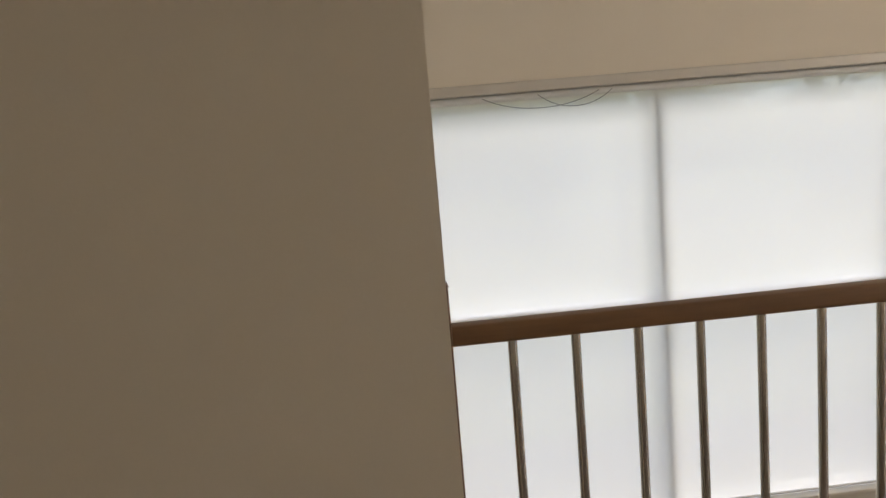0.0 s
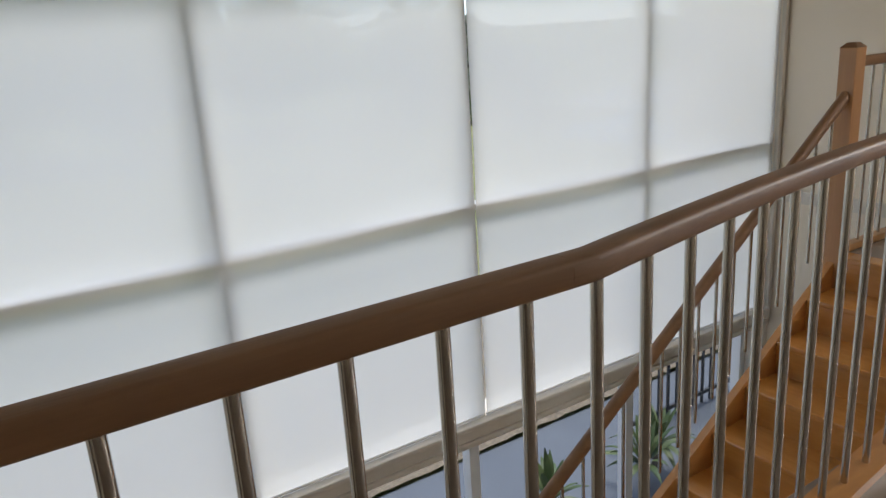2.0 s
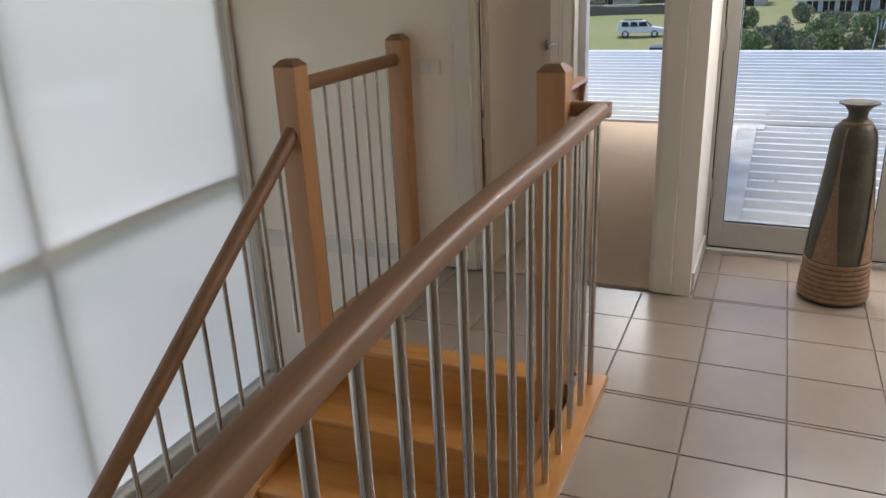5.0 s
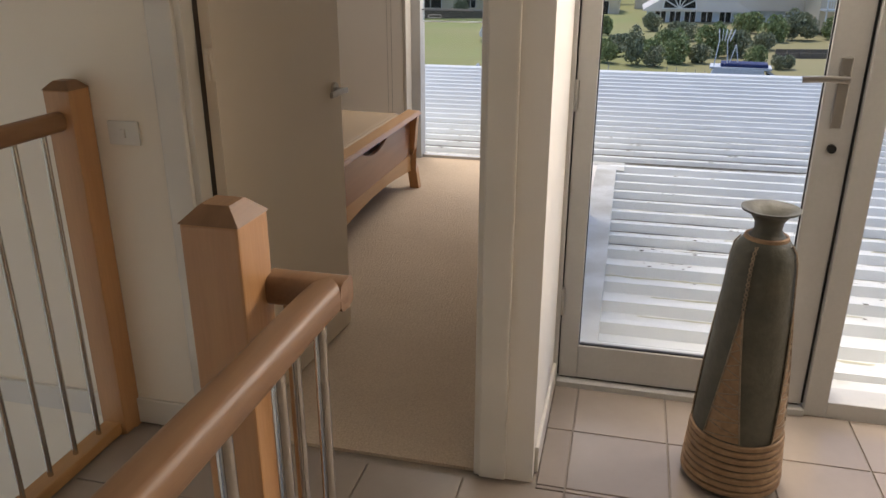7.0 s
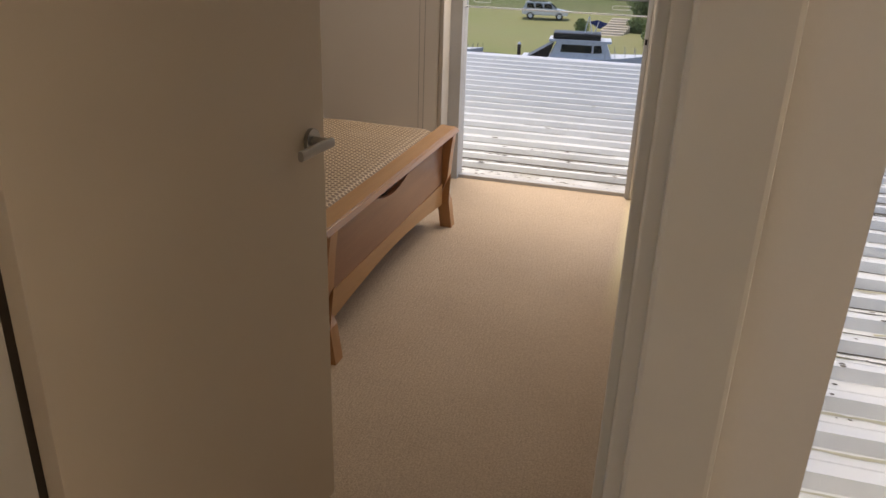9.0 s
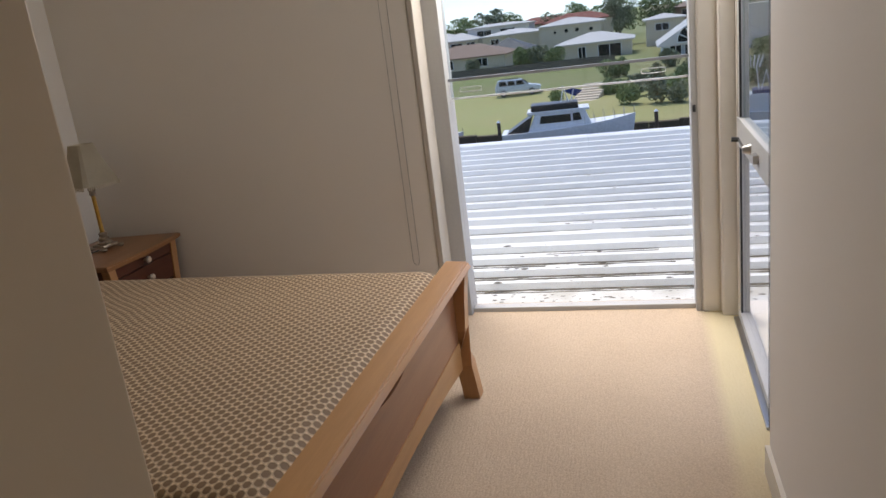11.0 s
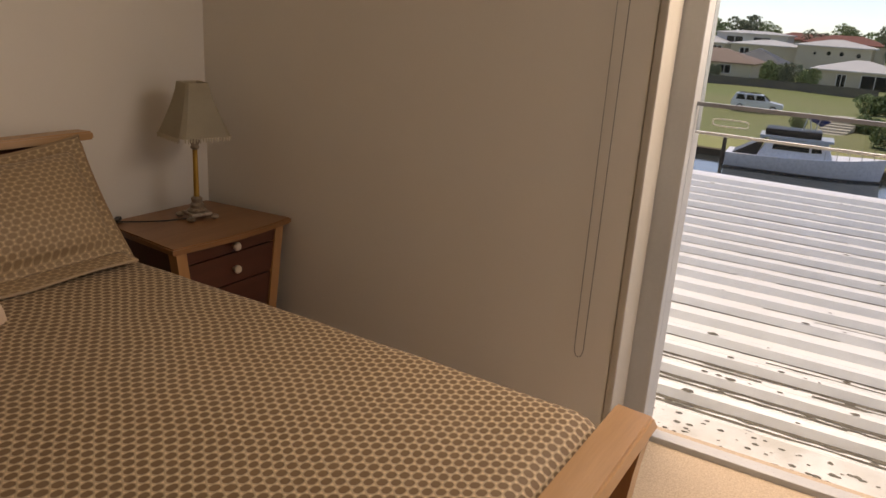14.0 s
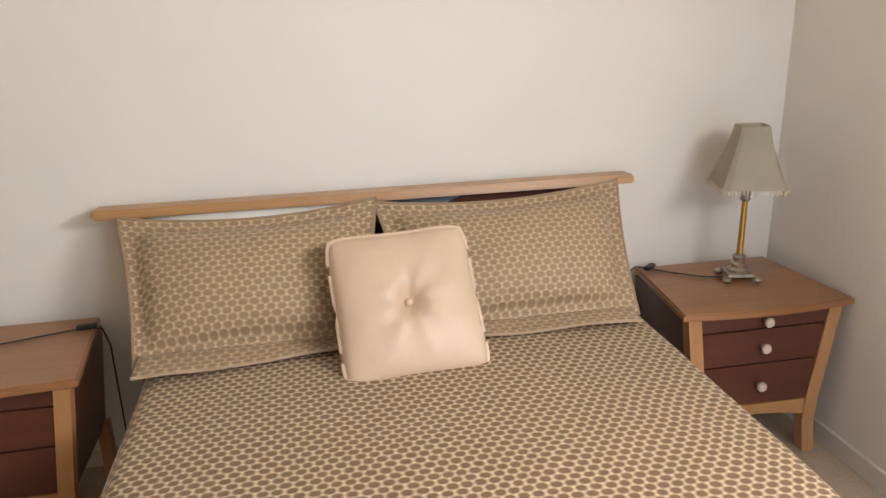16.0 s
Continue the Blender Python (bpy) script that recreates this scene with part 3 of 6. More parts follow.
def slack_cable(x0, x1, drop):
    """A thin cable hanging in a slack loop from the blind's roller."""
    t = thing("cable", "thin grey cable sagging in a loop under the blind roller", "cable", "slack cables", ((x0 + x1) / 2, YB + 0.012, WT - 0.03 - drop))
    b = B()
    n = 24
    pts = []
    for i in range(n + 1):
        u = 2 * i / n - 1
        pts.append(((x0 + x1) / 2 + u * (x1 - x0) / 2, YB + 0.008, WT - 0.024 - drop * (1 - abs(u) ** 2.2)))
    sweep(b, pts, oval(0.0044, 0.0044, 8))
    part("cable_loop", b, M_CABLE, t, "", True)


slack_cable(-1.862, -1.245, 0.068)
slack_cable(-1.570, -1.175, 0.072)

# ---- balustrade along the stairwell ----
RT, RB = 1.005, 0.950   # handrail top and underside


def rail_y(x):
    """Plan of the handrail: straight, a bend, then straight again closer to the window."""
    if x < -1.05:
        return -0.380
    s = min(1.0, (x + 1.05) / 2.15)
    return -0.380 + 0.253 * (1 - (1 - s) ** 1.75)


bal = thing("balustrade", "stained timber handrail on slim steel balusters along the landing", "balustrade", "", (0, -0.15, 0))
part("straight_handrail", sweep(B(), [(-2.29, -0.380, 0.978), (-1.8, -0.380, 0.978), (-1.05, -0.380, 0.978)], oval(0.052, 0.0465, 24, 4.5)), M_RAIL, bal, "square-edged stained handrail", True)
pts = [(-1.10, -0.380, 0.978)] + [(-1.05 + 0.08 * i, rail_y(-1.05 + 0.08 * i), 0.978) for i in range(40)] + [(2.135, -0.130, 0.978)]
part("curved_handrail", sweep(B(), pts, oval(0.053, 0.0475, 20, 3.6)), M_RAIL, bal, "rounded stained handrail with a gentle bend", True)
part("return_rail", sweep(B(), [(2.130, -0.155, 0.978), (2.130, -0.10, 0.978), (2.130, -0.03, 0.978)], oval(0.053, 0.0475, 20, 3.6)), M_RAIL, bal, "short mitred end of the handrail", True)
bx = []
for k in range(31):
    bx.append(-2.158 + 0.1414 * k)
bme = mesh_of("baluster", cyl(B(), (0, 0, 0.030), (0, 0, 0.960), 0.0105, n=14), M_STEEL, True)
for x in bx:
    shared("baluster", bme, bal, Matrix.Translation((x, rail_y(x), 0)))
shared("baluster", bme, bal, Matrix.Translation((2.13, -0.06, 0)))
base = [(-2.29, -0.380, 0.015)] + [(-1.05 + 0.1 * k, rail_y(-1.05 + 0.1 * k), 0.015) for k in range(32)] + [(2.16, -0.130, 0.015)]
part("base_plate", sweep(B(), base, [(-0.045, -0.016), (-0.045, 0.016), (0.045, 0.016), (0.045, -0.016)]), M_STAIR_X, bal, "honey timber base board")
bm = B()
sweep(bm, [(p[0], p[1] + 0.036, -0.15) for p in base], [(-0.010, -0.14), (-0.010, 0.146), (0.010, 0.146), (0.010, -0.14)])
part("fascia", bm, M_STAIR_X, bal, "honey timber board over the slab edge")


def newel(parent, x, y, z0, z1, w=0.09, material=None, name="newel_post"):
    b = B()
    h = w / 2
    box(b, x - h, y - h, z0, x + h, y + h, z1 - 0.014, 0.004)
    top = part(name, b, material or M_OAK_Z, parent)
    c = B()
    v = [c.verts.new((x + sx * (h + 0.002), y + sy * (h + 0.002), z1 - 0.014)) for sx, sy in ((-1, -1), (1, -1), (1, 1), (-1, 1))]
    u = [c.verts.new((x + sx * h * 0.5, y + sy * h * 0.5, z1 + 0.010)) for sx, sy in ((-1, -1), (1, -1), (1, 1), (-1, 1))]
    c.faces.new(v[::-1])
    c.faces.new(u)
    for k in range(4):
        c.faces.new((v[k], v[(k + 1) % 4], u[(k + 1) % 4], u[k]))
    part("cap", c, M_RAIL, top, "darker chamfered top")
    return top


newel(bal, -2.325, -0.380, -0.28, 1.105, 0.068, M_RAIL)
newel(bal, 2.085, 0.010, -0.28, 1.115)

# ---- stair ----
RISE, GO, XS = 0.18, 0.25, 2.12
stair = thing("staircase", "honey-varnished timber staircase going down beside the blinds", "staircase", "", (0.5, 0.5, LOW))
for k in range(1, 15):
    xt = XS - GO * (k - 1)
    z = -RISE * k
    part("tread", box(B(), xt - GO - 0.022, 0.035, z - 0.030, xt, 0.985, z, 0.010, 3), M_STAIR, stair)
    part("riser", box(B(), xt - 0.016, 0.035, z, xt, 0.985, z + RISE - 0.030), M_STAIR, stair)
part("top_nosing", box(B(), XS - 0.025, 0.035, -0.030, XS + 0.09, 0.985, 0.003, 0.010, 3), M_STAIR, stair)
sl = RISE / GO
for y0, y1, nm in ((0.985, 1.025, "outer_stringer"), (0.0, 0.035, "inner_stringer")):
    b = B()
    xa, xb = XS + 0.02, XS - GO * 14.3
    top = lambda x: -RISE + (x - (XS - GO)) * sl + 0.20
    poly(b, [(xa, y0, min(0.0, top(xa))), (xa, y0, top(xa) - 0.42), (xb, y0, top(xb) - 0.40), (xb, y0, top(xb))], (0, y1 - y0, 0))
    part(nm, b, M_STAIR_X, stair)
part("inner_panel", box(B(), XS - 3.6, -0.06, LOW, XS, -0.02, -0.28), M_WALL, stair, "painted wall below the landing edge")

# stair handrail on the window side
srail = thing("stair_balustrade", "timber stair handrail with thin steel balusters by the blinds", "balustrade", "", (2.1, 1.0, -0.2))
newel(srail, 2.13, 1.005, -0.30, 1.115)
hz = lambda x: 0.855 + (x - 2.09) * sl
part("handrail", sweep(B(), [(2.10, 1.005, hz(2.10)), (0.6, 1.005, hz(0.6)), (-1.45, 1.005, hz(-1.45))], oval(0.055, 0.058, 18, 2.3)), M_RAIL, srail, "", True)
x = 1.99
while x > -1.4:
    zt = -RISE + (x - (XS - GO)) * sl + 0.19
    part("baluster", cyl(B(), (x, 1.005, zt), (x, 1.005, hz(x) - 0.01), 0.008, n=10), M_STEEL, srail, "", True)
    x -= 0.125
newel(srail, -1.48, 1.005, LOW, hz(-1.48) + 0.25)

# short balustrade at the head of the stair
short = thing("landing_balustrade", "short timber rail with steel balusters at the stair head", "balustrade", "", (2.6, 1.0, 0))
newel(short, 2.995, 1.0, -0.02, 1.125, 0.085)
part("handrail", sweep(B(), [(2.17, 1.005, 1.025), (2.6, 1.005, 1.025), (2.96, 1.005, 1.025)], oval(0.05, 0.056, 16, 2.6)), M_RAIL, short, "", True)
part("base_rail", box(B(), 2.17, 0.975, 0.0, 2.955, 1.035, 0.04, 0.005), M_OAK_X, short)
for k in range(7):
    x = 2.235 + k * 0.108
    part("baluster", cyl(B(), (x, 1.005, 0.03), (x, 1.005, 1.01), 0.008, n=10), M_STEEL, short, "", True)

# switch plate
sw = thing("light_switch", "white plastic light switch plate on the landing wall", "light switch", "", (XE, 0.855, 1.0))
part("plate", box(B(), XE - 0.010, 0.812, 0.948, XE - 0.0005, 0.912, 1.018, 0.004), M_PLASTIC, sw)
part("rocker", box(B(), XE - 0.016, 0.854, 0.970, XE - 0.009, 0.870, 0.996, 0.003), M_PLASTIC, sw)

# ---- bedroom door ----
door = tagged(new("door_1"), "open flush cream bedroom door with a lever handle", "door", kind="structure")
door.matrix_basis = Matrix.Translation((XE + 0.045, 0.625, 0)) @ Matrix.Rotation(radians(-4.5), 4, "Z")


def dpart(name, bm, material, smooth=False, label="", up=None):
    ob = new(name, mesh_of(name, bm, material, smooth))
    ob.parent = up or door
    if label:
        ob["label"] = label
    return ob


leaf = dpart("door_leaf", box(B(), 0.0155, -0.036, 0.012, 0.815, 0.0, 2.035, 0.002), M_DOOR)
for yy, s in ((-0.036, -1), (0.0, 1)):
    b = B()
    cyl(b, (0.755, yy, 1.0), (0.755, yy + s * 0.009, 1.0), 0.027, n=28)
    hd = dpart("door_handle", b, M_NICKEL, True, "satin nickel lever on a round rose")
    b = B()
    cyl(b, (0.755, yy + s * 0.008, 1.0), (0.755, yy + s * 0.048, 1.0), 0.010, n=16)
    sweep(b, [(0.765, yy + s * 0.048, 1.0), (0.71, yy + s * 0.050, 1.002), (0.64, yy + s * 0.046, 0.998)], oval(0.014, 0.022, 12))
    dpart("lever", b, M_NICKEL, True, "", hd)
for z in (0.22, 1.18, 1.82):
    b = B()
    box(b, -0.020, -0.040, z - 0.043, 0.016, -0.030, z + 0.043, 0.002)
    cyl(b, (-0.006, -0.044, z - 0.045), (-0.006, -0.044, z + 0.045), 0.006, n=10)
    dpart("hinge", b, M_DOOR, True, "hinge painted over in cream")

# ---- glass door at the end of the landing ----
gx = 3.63
gd = tagged(new("door_2"), "white aluminium glazed door onto the roof", "door", kind="structure")
fr = tagged(new("window_2"), "white aluminium frame with a fixed glazed sidelight", "window", kind="structure")
bm = B()
box(bm, gx - 0.03, -0.374, 0, gx + 0.08, -0.330, CEIL, 0.004)
box(bm, gx - 0.03, -1.285, 0, gx + 0.08, -1.215, CEIL, 0.004)
box(bm, gx - 0.03, -2.6, 0, gx + 0.08, -2.52, CEIL, 0.004)
box(bm, gx - 0.03, -2.52, 2.12, gx + 0.08, -1.285, 2.2, 0.004)
box(bm, gx - 0.03, -1.215, 2.12, gx + 0.08, -0.374, 2.2, 0.004)
box(bm, gx - 0.03, -2.52, -0.02, gx + 0.08, -1.285, 0.06, 0.004)
box(bm, gx - 0.04, -1.215, -0.02, gx + 0.09, -0.374, 0.022, 0.004)
part("window_frame", bm, M_ALU, fr)
p = part("pane", box(B(), gx + 0.02, -2.52, 0.06, gx + 0.026, -1.285, 2.12), M_GLASS, fr)
p.visible_shadow = False
part("head_panel", box(B(), gx, -2.52, 2.2, gx + 0.06, -0.374, CEIL), M_WHITE, fr)
part("stile", box(B(), gx - 0.012, -0.444, 0.03, gx + 0.032, -0.379, 2.115, 0.004), M_ALU, gd)
part("stile", box(B(), gx - 0.012, -1.205, 0.03, gx + 0.032, -1.105, 2.115, 0.004), M_ALU, gd)
part("bottom_rail", box(B(), gx - 0.012, -1.105, 0.03, gx + 0.032, -0.444, 0.160, 0.004), M_ALU, gd)
part("top_rail", box(B(), gx - 0.012, -1.105, 2.02, gx + 0.032, -0.444, 2.115, 0.004), M_ALU, gd)
p = part("pane", box(B(), gx + 0.007, -1.105, 0.160, gx + 0.013, -0.444, 2.02), M_GLASS, gd)
p.visible_shadow = False
bm = B()
box(bm, gx + 0.001, -0.4475, 0.155, gx + 0.006, -0.4435, 2.02)
box(bm, gx + 0.001, -1.106, 0.16, gx + 0.006, -1.101, 2.02)
box(bm, gx - 0.006, -1.10, 0.158, gx + 0.006, -0.449, 0.166)
box(bm, gx - 0.002, -0.3785, 0.03, gx + 0.01, -0.3745, 2.11)
box(bm, gx - 0.002, -1.214, 0.03, gx + 0.01, -1.204, 2.11)
box(bm, gx - 0.002, -1.20, 0.022, gx + 0.01, -0.384, 0.031)
part("glazing_seal", bm, M_DARKGAP, gd, "black rubber seal")
for z in (0.33, 1.05, 1.85):
    part("hinge", cyl(B(), (gx - 0.020, -0.379, z - 0.05), (gx - 0.020, -0.379, z + 0.05), 0.008, n=10), M_NICKEL, gd, "", True)
bm = B()
box(bm, gx - 0.020, -1.170, 0.98, gx - 0.011, -1.135, 1.19, 0.004)
lk = part("door_handle", bm, M_NICKEL, gd, "nickel lever on a long plate")
bm = B()
cyl(bm, (gx - 0.018, -1.152, 1.13), (gx - 0.06, -1.152, 1.13), 0.009, n=12)
sweep(bm, [(gx - 0.06, -1.158, 1.13), (gx - 0.062, -1.10, 1.132), (gx - 0.058, -1.03, 1.128)], oval(0.012, 0.02, 12))
part("lever", bm, M_NICKEL, lk, "", True)
part("cylinder_lock", cyl(B(), (gx - 0.012, -1.152, 0.92), (gx - 0.026, -1.152, 0.92), 0.013, n=16), M_BLACK, gd, "dark key cylinder", True)


# ---- vase by the glass door ----
VX, VY = 3.20, -0.932
vase = thing("floor_vase", "tall dark ceramic floor vase bound with rattan and cord", "vase", "", (VX, VY, 0))
prof = [(0.1212, 0), (0.1339, 0.01447), (0.1339, 0.04825), (0.1261, 0.1447), (0.1203, 0.2412), (0.1125, 0.3474), (0.1038, 0.4535), (0.09506, 0.5597), (0.08924, 0.6369),
        (0.08536, 0.6948), (0.0776, 0.7334), (0.06014, 0.7575), (0.04171, 0.772), (0.03492, 0.7865), (0.03686, 0.8058), (0.05044, 0.826), (0.07372, 0.8376), (0.07566, 0.8434), (0.06984, 0.8434), (0.0485, 0.8318), (0.0291, 0.8106)]
part("body", lathe(B(), prof, (VX, VY, 0), 48), M_VASE, vase, "dark mottled ceramic body", True)


def vase_r(z):
    for (r0, z0), (r1, z1) in zip(prof, prof[1:]):
        if z0 <= z <= z1:
            return r0 + (r1 - r0) * (z - z0) / (z1 - z0)
    return 0.05


for k in range(8):
    z = 0.03 + 0.021 * k
    b = B()
    n = 40
    ring = [(VX + (vase_r(z) + 0.003) * math.cos(2 * math.pi * j / n), VY + (vase_r(z) + 0.003) * math.sin(2 * math.pi * j / n), z) for j in range(n + 1)]
    sweep(b, ring, oval(0.010, 0.018, 8))
    part("rattan_band", b, M_RATTAN, vase, "coiled brown rattan at the foot", True)


def cord(zs, angs, r=0.0022):
    b = B()
    ps = []
    for z, a in zip(zs, angs):
        q = vase_r(z) + 0.004
        ps.append((VX + q * math.cos(a), VY + q * math.sin(a), z))
    sweep(b, ps, oval(2 * r, 2 * r, 6))
    part("cord", b, M_CORDGOLD, vase, "pale woven cord", True)


APEX = 0.575
for a0 in (math.pi - 0.48, math.pi - 2.05, math.pi + 1.09, -0.52):
    # brown panel tapering upwards, laced with a zigzag cord
    b = B()
    rows = []
    for i in range(13):
        z = 0.19 + (APEX - 0.19) * i / 12
        w = 0.40 * (1 - i / 12) + 0.006
        q = vase_r(z) + 0.0022
        rows.append([b.verts.new((VX + q * math.cos(a0 + w * j / 4), VY + q * math.sin(a0 + w * j / 4), z)) for j in range(-4, 5)])
    for A, C in zip(rows, rows[1:]):
        for j in range(8):
            b.faces.new((A[j], A[j + 1], C[j + 1], C[j]))
    part("laced_panel", b, M_RATTAN, vase, "brown panel under the lacing", True)
    zs = [0.19 + (APEX - 0.19) * i / 10 for i in range(11)]
    for s in (-1, 1):
        cord(zs, [a0 + s * (0.40 * (1 - i / 10) + 0.012) for i in range(11)], 0.0024)
    for k in range(17):
        z = 0.195 + 0.0215 * k
        w = 0.40 * (1 - (z - 0.19) / (APEX - 0.19)) + 0.01
        s = 1 if k % 2 else -1
        cord([z + 0.019 * j / 4 for j in range(5)], [a0 + s * w * (1 - j / 2) for j in range(5)], 0.0017)
    # twisted cord from the panel's tip up to the neck
    m5 = 44
    for s in (0, math.pi):
        cord([APEX + (0.752 - APEX) * i / m5 for i in range(m5 + 1)], [a0 + 0.045 * math.sin(i * 0.9 + s) for i in range(m5 + 1)], 0.0020)
b = B()
sweep(b, [(VX + 0.052 * math.cos(2 * math.pi * j / 24), VY + 0.052 * math.sin(2 * math.pi * j / 24), 0.760) for j in range(25)], oval(0.012, 0.020, 8))
part("neck_binding", b, M_RATTAN, vase, "brown cord round the neck", True)

# ---- bedroom windows ----
w3 = tagged(new("window_3"), "tall white sash window with a low sill and bare glass", "window", kind="structure")
WY0, WY1 = -0.034, 1.002
bm = B()
box(bm, XF + 0.01, WY1, -0.01, XF + 0.14, WY1 + 0.102, 2.25, 0.004)
box(bm, XF + 0.01, WY0 - 0.03, -0.01, XF + 0.14, WY0, 2.25, 0.004)
box(bm, XF + 0.045, WY0, -0.01, XF + 0.10, WY1, 0.026, 0.004)
box(bm, XF + 0.01, WY0, 2.20, XF + 0.14, WY1, 2.25, 0.004)
part("window_frame", bm, M_ALU, w3)
part("architrave", box(B(), XW - 0.004, 1.072, 0.004, XF + 0.008, 1.098, 2.3, 0.005), M_LINING, w3, "cream painted reveal lining")
for z0, z1, xx in ((0.03, 1.125, 0.055), (1.04, 2.20, 0.085)):
    p = part("pane", box(B(), XF + xx, WY0, z0, XF + xx + 0.005, WY1, z1), M_GLASS2 if z0 > 1 else M_GLASS, w3)
    p.visible_shadow = False
part("sash_edge", box(B(), XF + 0.050, WY0, 1.118, XF + 0.064, WY1, 1.130), M_GREYMETAL, w3, "thin grey glass edge strip")
part("sash_edge", box(B(), XF + 0.082, WY0, 1.034, XF + 0.094, WY1, 1.042), M_WHITE, w3)
for y in (0.90, 0.11):
    b = B()
    sweep(b, [(XF + 0.052, y + 0.05 * math.copysign(abs(math.cos(2 * math.pi * j / 20)) ** 0.35, math.cos(2 * math.pi * j / 20)), 1.078 + 0.010 * math.copysign(abs(math.sin(2 * math.pi * j / 20)) ** 0.5, math.sin(2 * math.pi * j / 20))) for j in range(21)], oval(0.004, 0.004, 6))
    part("finger_pull", b, M_WHITE, w3, "oval white finger pull on the glass", True)
part("sash_lock", box(B(), XF + 0.0, WY0 - 0.018, 0.895, XF + 0.012, WY0 - 0.006, 0.925, 0.003), M_BLACK, w3)

w4 = tagged(new("window_4"), "narrow white side window with a hinged upper sash", "window", kind="structure")
SX0, SX1 = 5.77, 6.70
bm = B()
box(bm, SX1, -0.245, 0.0, SX1 + 0.03, -0.203, 2.25, 0.004)
box(bm, SX1 + 0.04, -0.245, 0.0, XF + 0.01, YR + 0.05, 2.25, 0.010)
box(bm, SX1 + 0.09, YR + 0.05, 0.0, XF + 0.01, YR + 0.13, 2.25, 0.012)
part("corner_post", bm, M_TRIM, w4, "cream moulded corner post")
bm = B()
box(bm, SX0 - 0.03, -0.25, 0.0, SX0, -0.203, 2.25, 0.004)
box(bm, SX0, -0.25, -0.005, SX1, -0.203, 0.045, 0.004)
box(bm, SX0, -0.25, 2.2, SX1, -0.203, 2.25, 0.004)
box(bm, SX1 - 0.03, -0.245, 0.045, SX1, -0.207, 0.76, 0.003)
part("window_frame", bm, M_ALU, w4)
part("track", box(B(), SX0, YR - 0.045, 0.004, SX1, YR + 0.01, 0.016, 0.003), M_NICKEL, w4, "metal sill track")
bm = B()
box(bm, SX0, -0.245, 0.765, SX1, -0.203, 0.875, 0.004)
box(bm, SX1 - 0.04, -0.245, 0.875, SX1, -0.207, 2.2, 0.003)
box(bm, SX0, -0.245, 0.875, SX0 + 0.03, -0.207, 2.2, 0.003)
part("sash", bm, M_ALU, w4)
p = part("pane", box(B(), SX0 + 0.03, -0.224, 0.875, SX1 - 0.04, -0.219, 2.2), M_GLASS2, w4)
p.visible_shadow = False
p = part("pane", box(B(), SX0, -0.224, 0.045, SX1 - 0.03, -0.219, 0.765), M_GLASS, w4)
p.visible_shadow = False
bm = B()
box(bm, SX1 - 0.034, -0.216, 0.045, SX1 - 0.026, -0.208, 0.76)
box(bm, SX1 - 0.046, -0.216, 0.88, SX1 - 0.038, -0.208, 2.2)
box(bm, SX0 - 0.020, -0.206, 0.045, SX0 - 0.004, -0.199, 2.2)
part("glazing_seal", bm, M_DARKGAP, w4)
wd = part("winder", cyl(B(), (6.30, -0.203, 0.815), (6.30, -0.175, 0.815), 0.02, 0.012, 14), M_NICKEL, w4, "chrome sash winder", True)
bm = B()
cyl(bm, (6.30, -0.182, 0.815), (6.40, -0.175, 0.835), 0.005, n=8)
cyl(bm, (6.40, -0.175, 0.835), (6.40, -0.150, 0.838), 0.009, n=10)
part("crank", bm, M_BLACK, wd, "", True)
part("stay", box(B(), 6.10, -0.205, 0.80, 6.16, -0.185, 0.83, 0.003), M_NICKEL, w4)


def bead_chain(name, label, pts, step=0.0065, r=0.0026):
    t = thing(name, label, "blind chain", "blind chains", pts[len(pts) // 2])
    b = B()
    for (a, c) in zip(pts, pts[1:]):
        a, c = Vector(a), Vector(c)
        n = max(1, int((c - a).length / step))
        for i in range(n):
            q = a.lerp(c, i / n)
            bmesh.ops.create_icosphere(b, subdivisions=1, radius=r, matrix=Matrix.Translation(q))
    part("bead_string", b, M_CHAIN, t, "", True)
    c = B()
    sweep(c, pts, oval(0.0012, 0.0012, 5))
    part("thread", c, M_CHAIN, t)
    return t


def loop(x, y, z0, z1, dx, dy, gap):
    """A hanging bead loop between heights z0 and z1."""
    up = [(x, y, z1), (x, y, z0 + 0.03)]
    arc = [(x + dx * gap * (0.5 - 0.5 * math.cos(a)), y + dy * gap * (0.5 - 0.5 * math.cos(a)), z0 + 0.03 - 0.03 * math.sin(a)) for a in (0.5, 1.1, 1.57, 2.1, 2.7)]
    return up + arc + [(x + dx * gap, y + dy * gap, z0 + 0.03), (x + dx * gap * 1.3, y + dy * gap * 1.3, z1)]


bead_chain("blind_chain", "long looped bead chain hanging on the bedroom wall", loop(XW - 0.010, 1.215, 0.318, 2.3, 0, -1, 0.030), 0.0065, 0.0019)
bead_chain("blind_chain", "dark bead chain hanging by the side window", loop(5.755, -0.188, 0.02, 2.2, 1, 0, 0.022), 0.007, 0.0022)

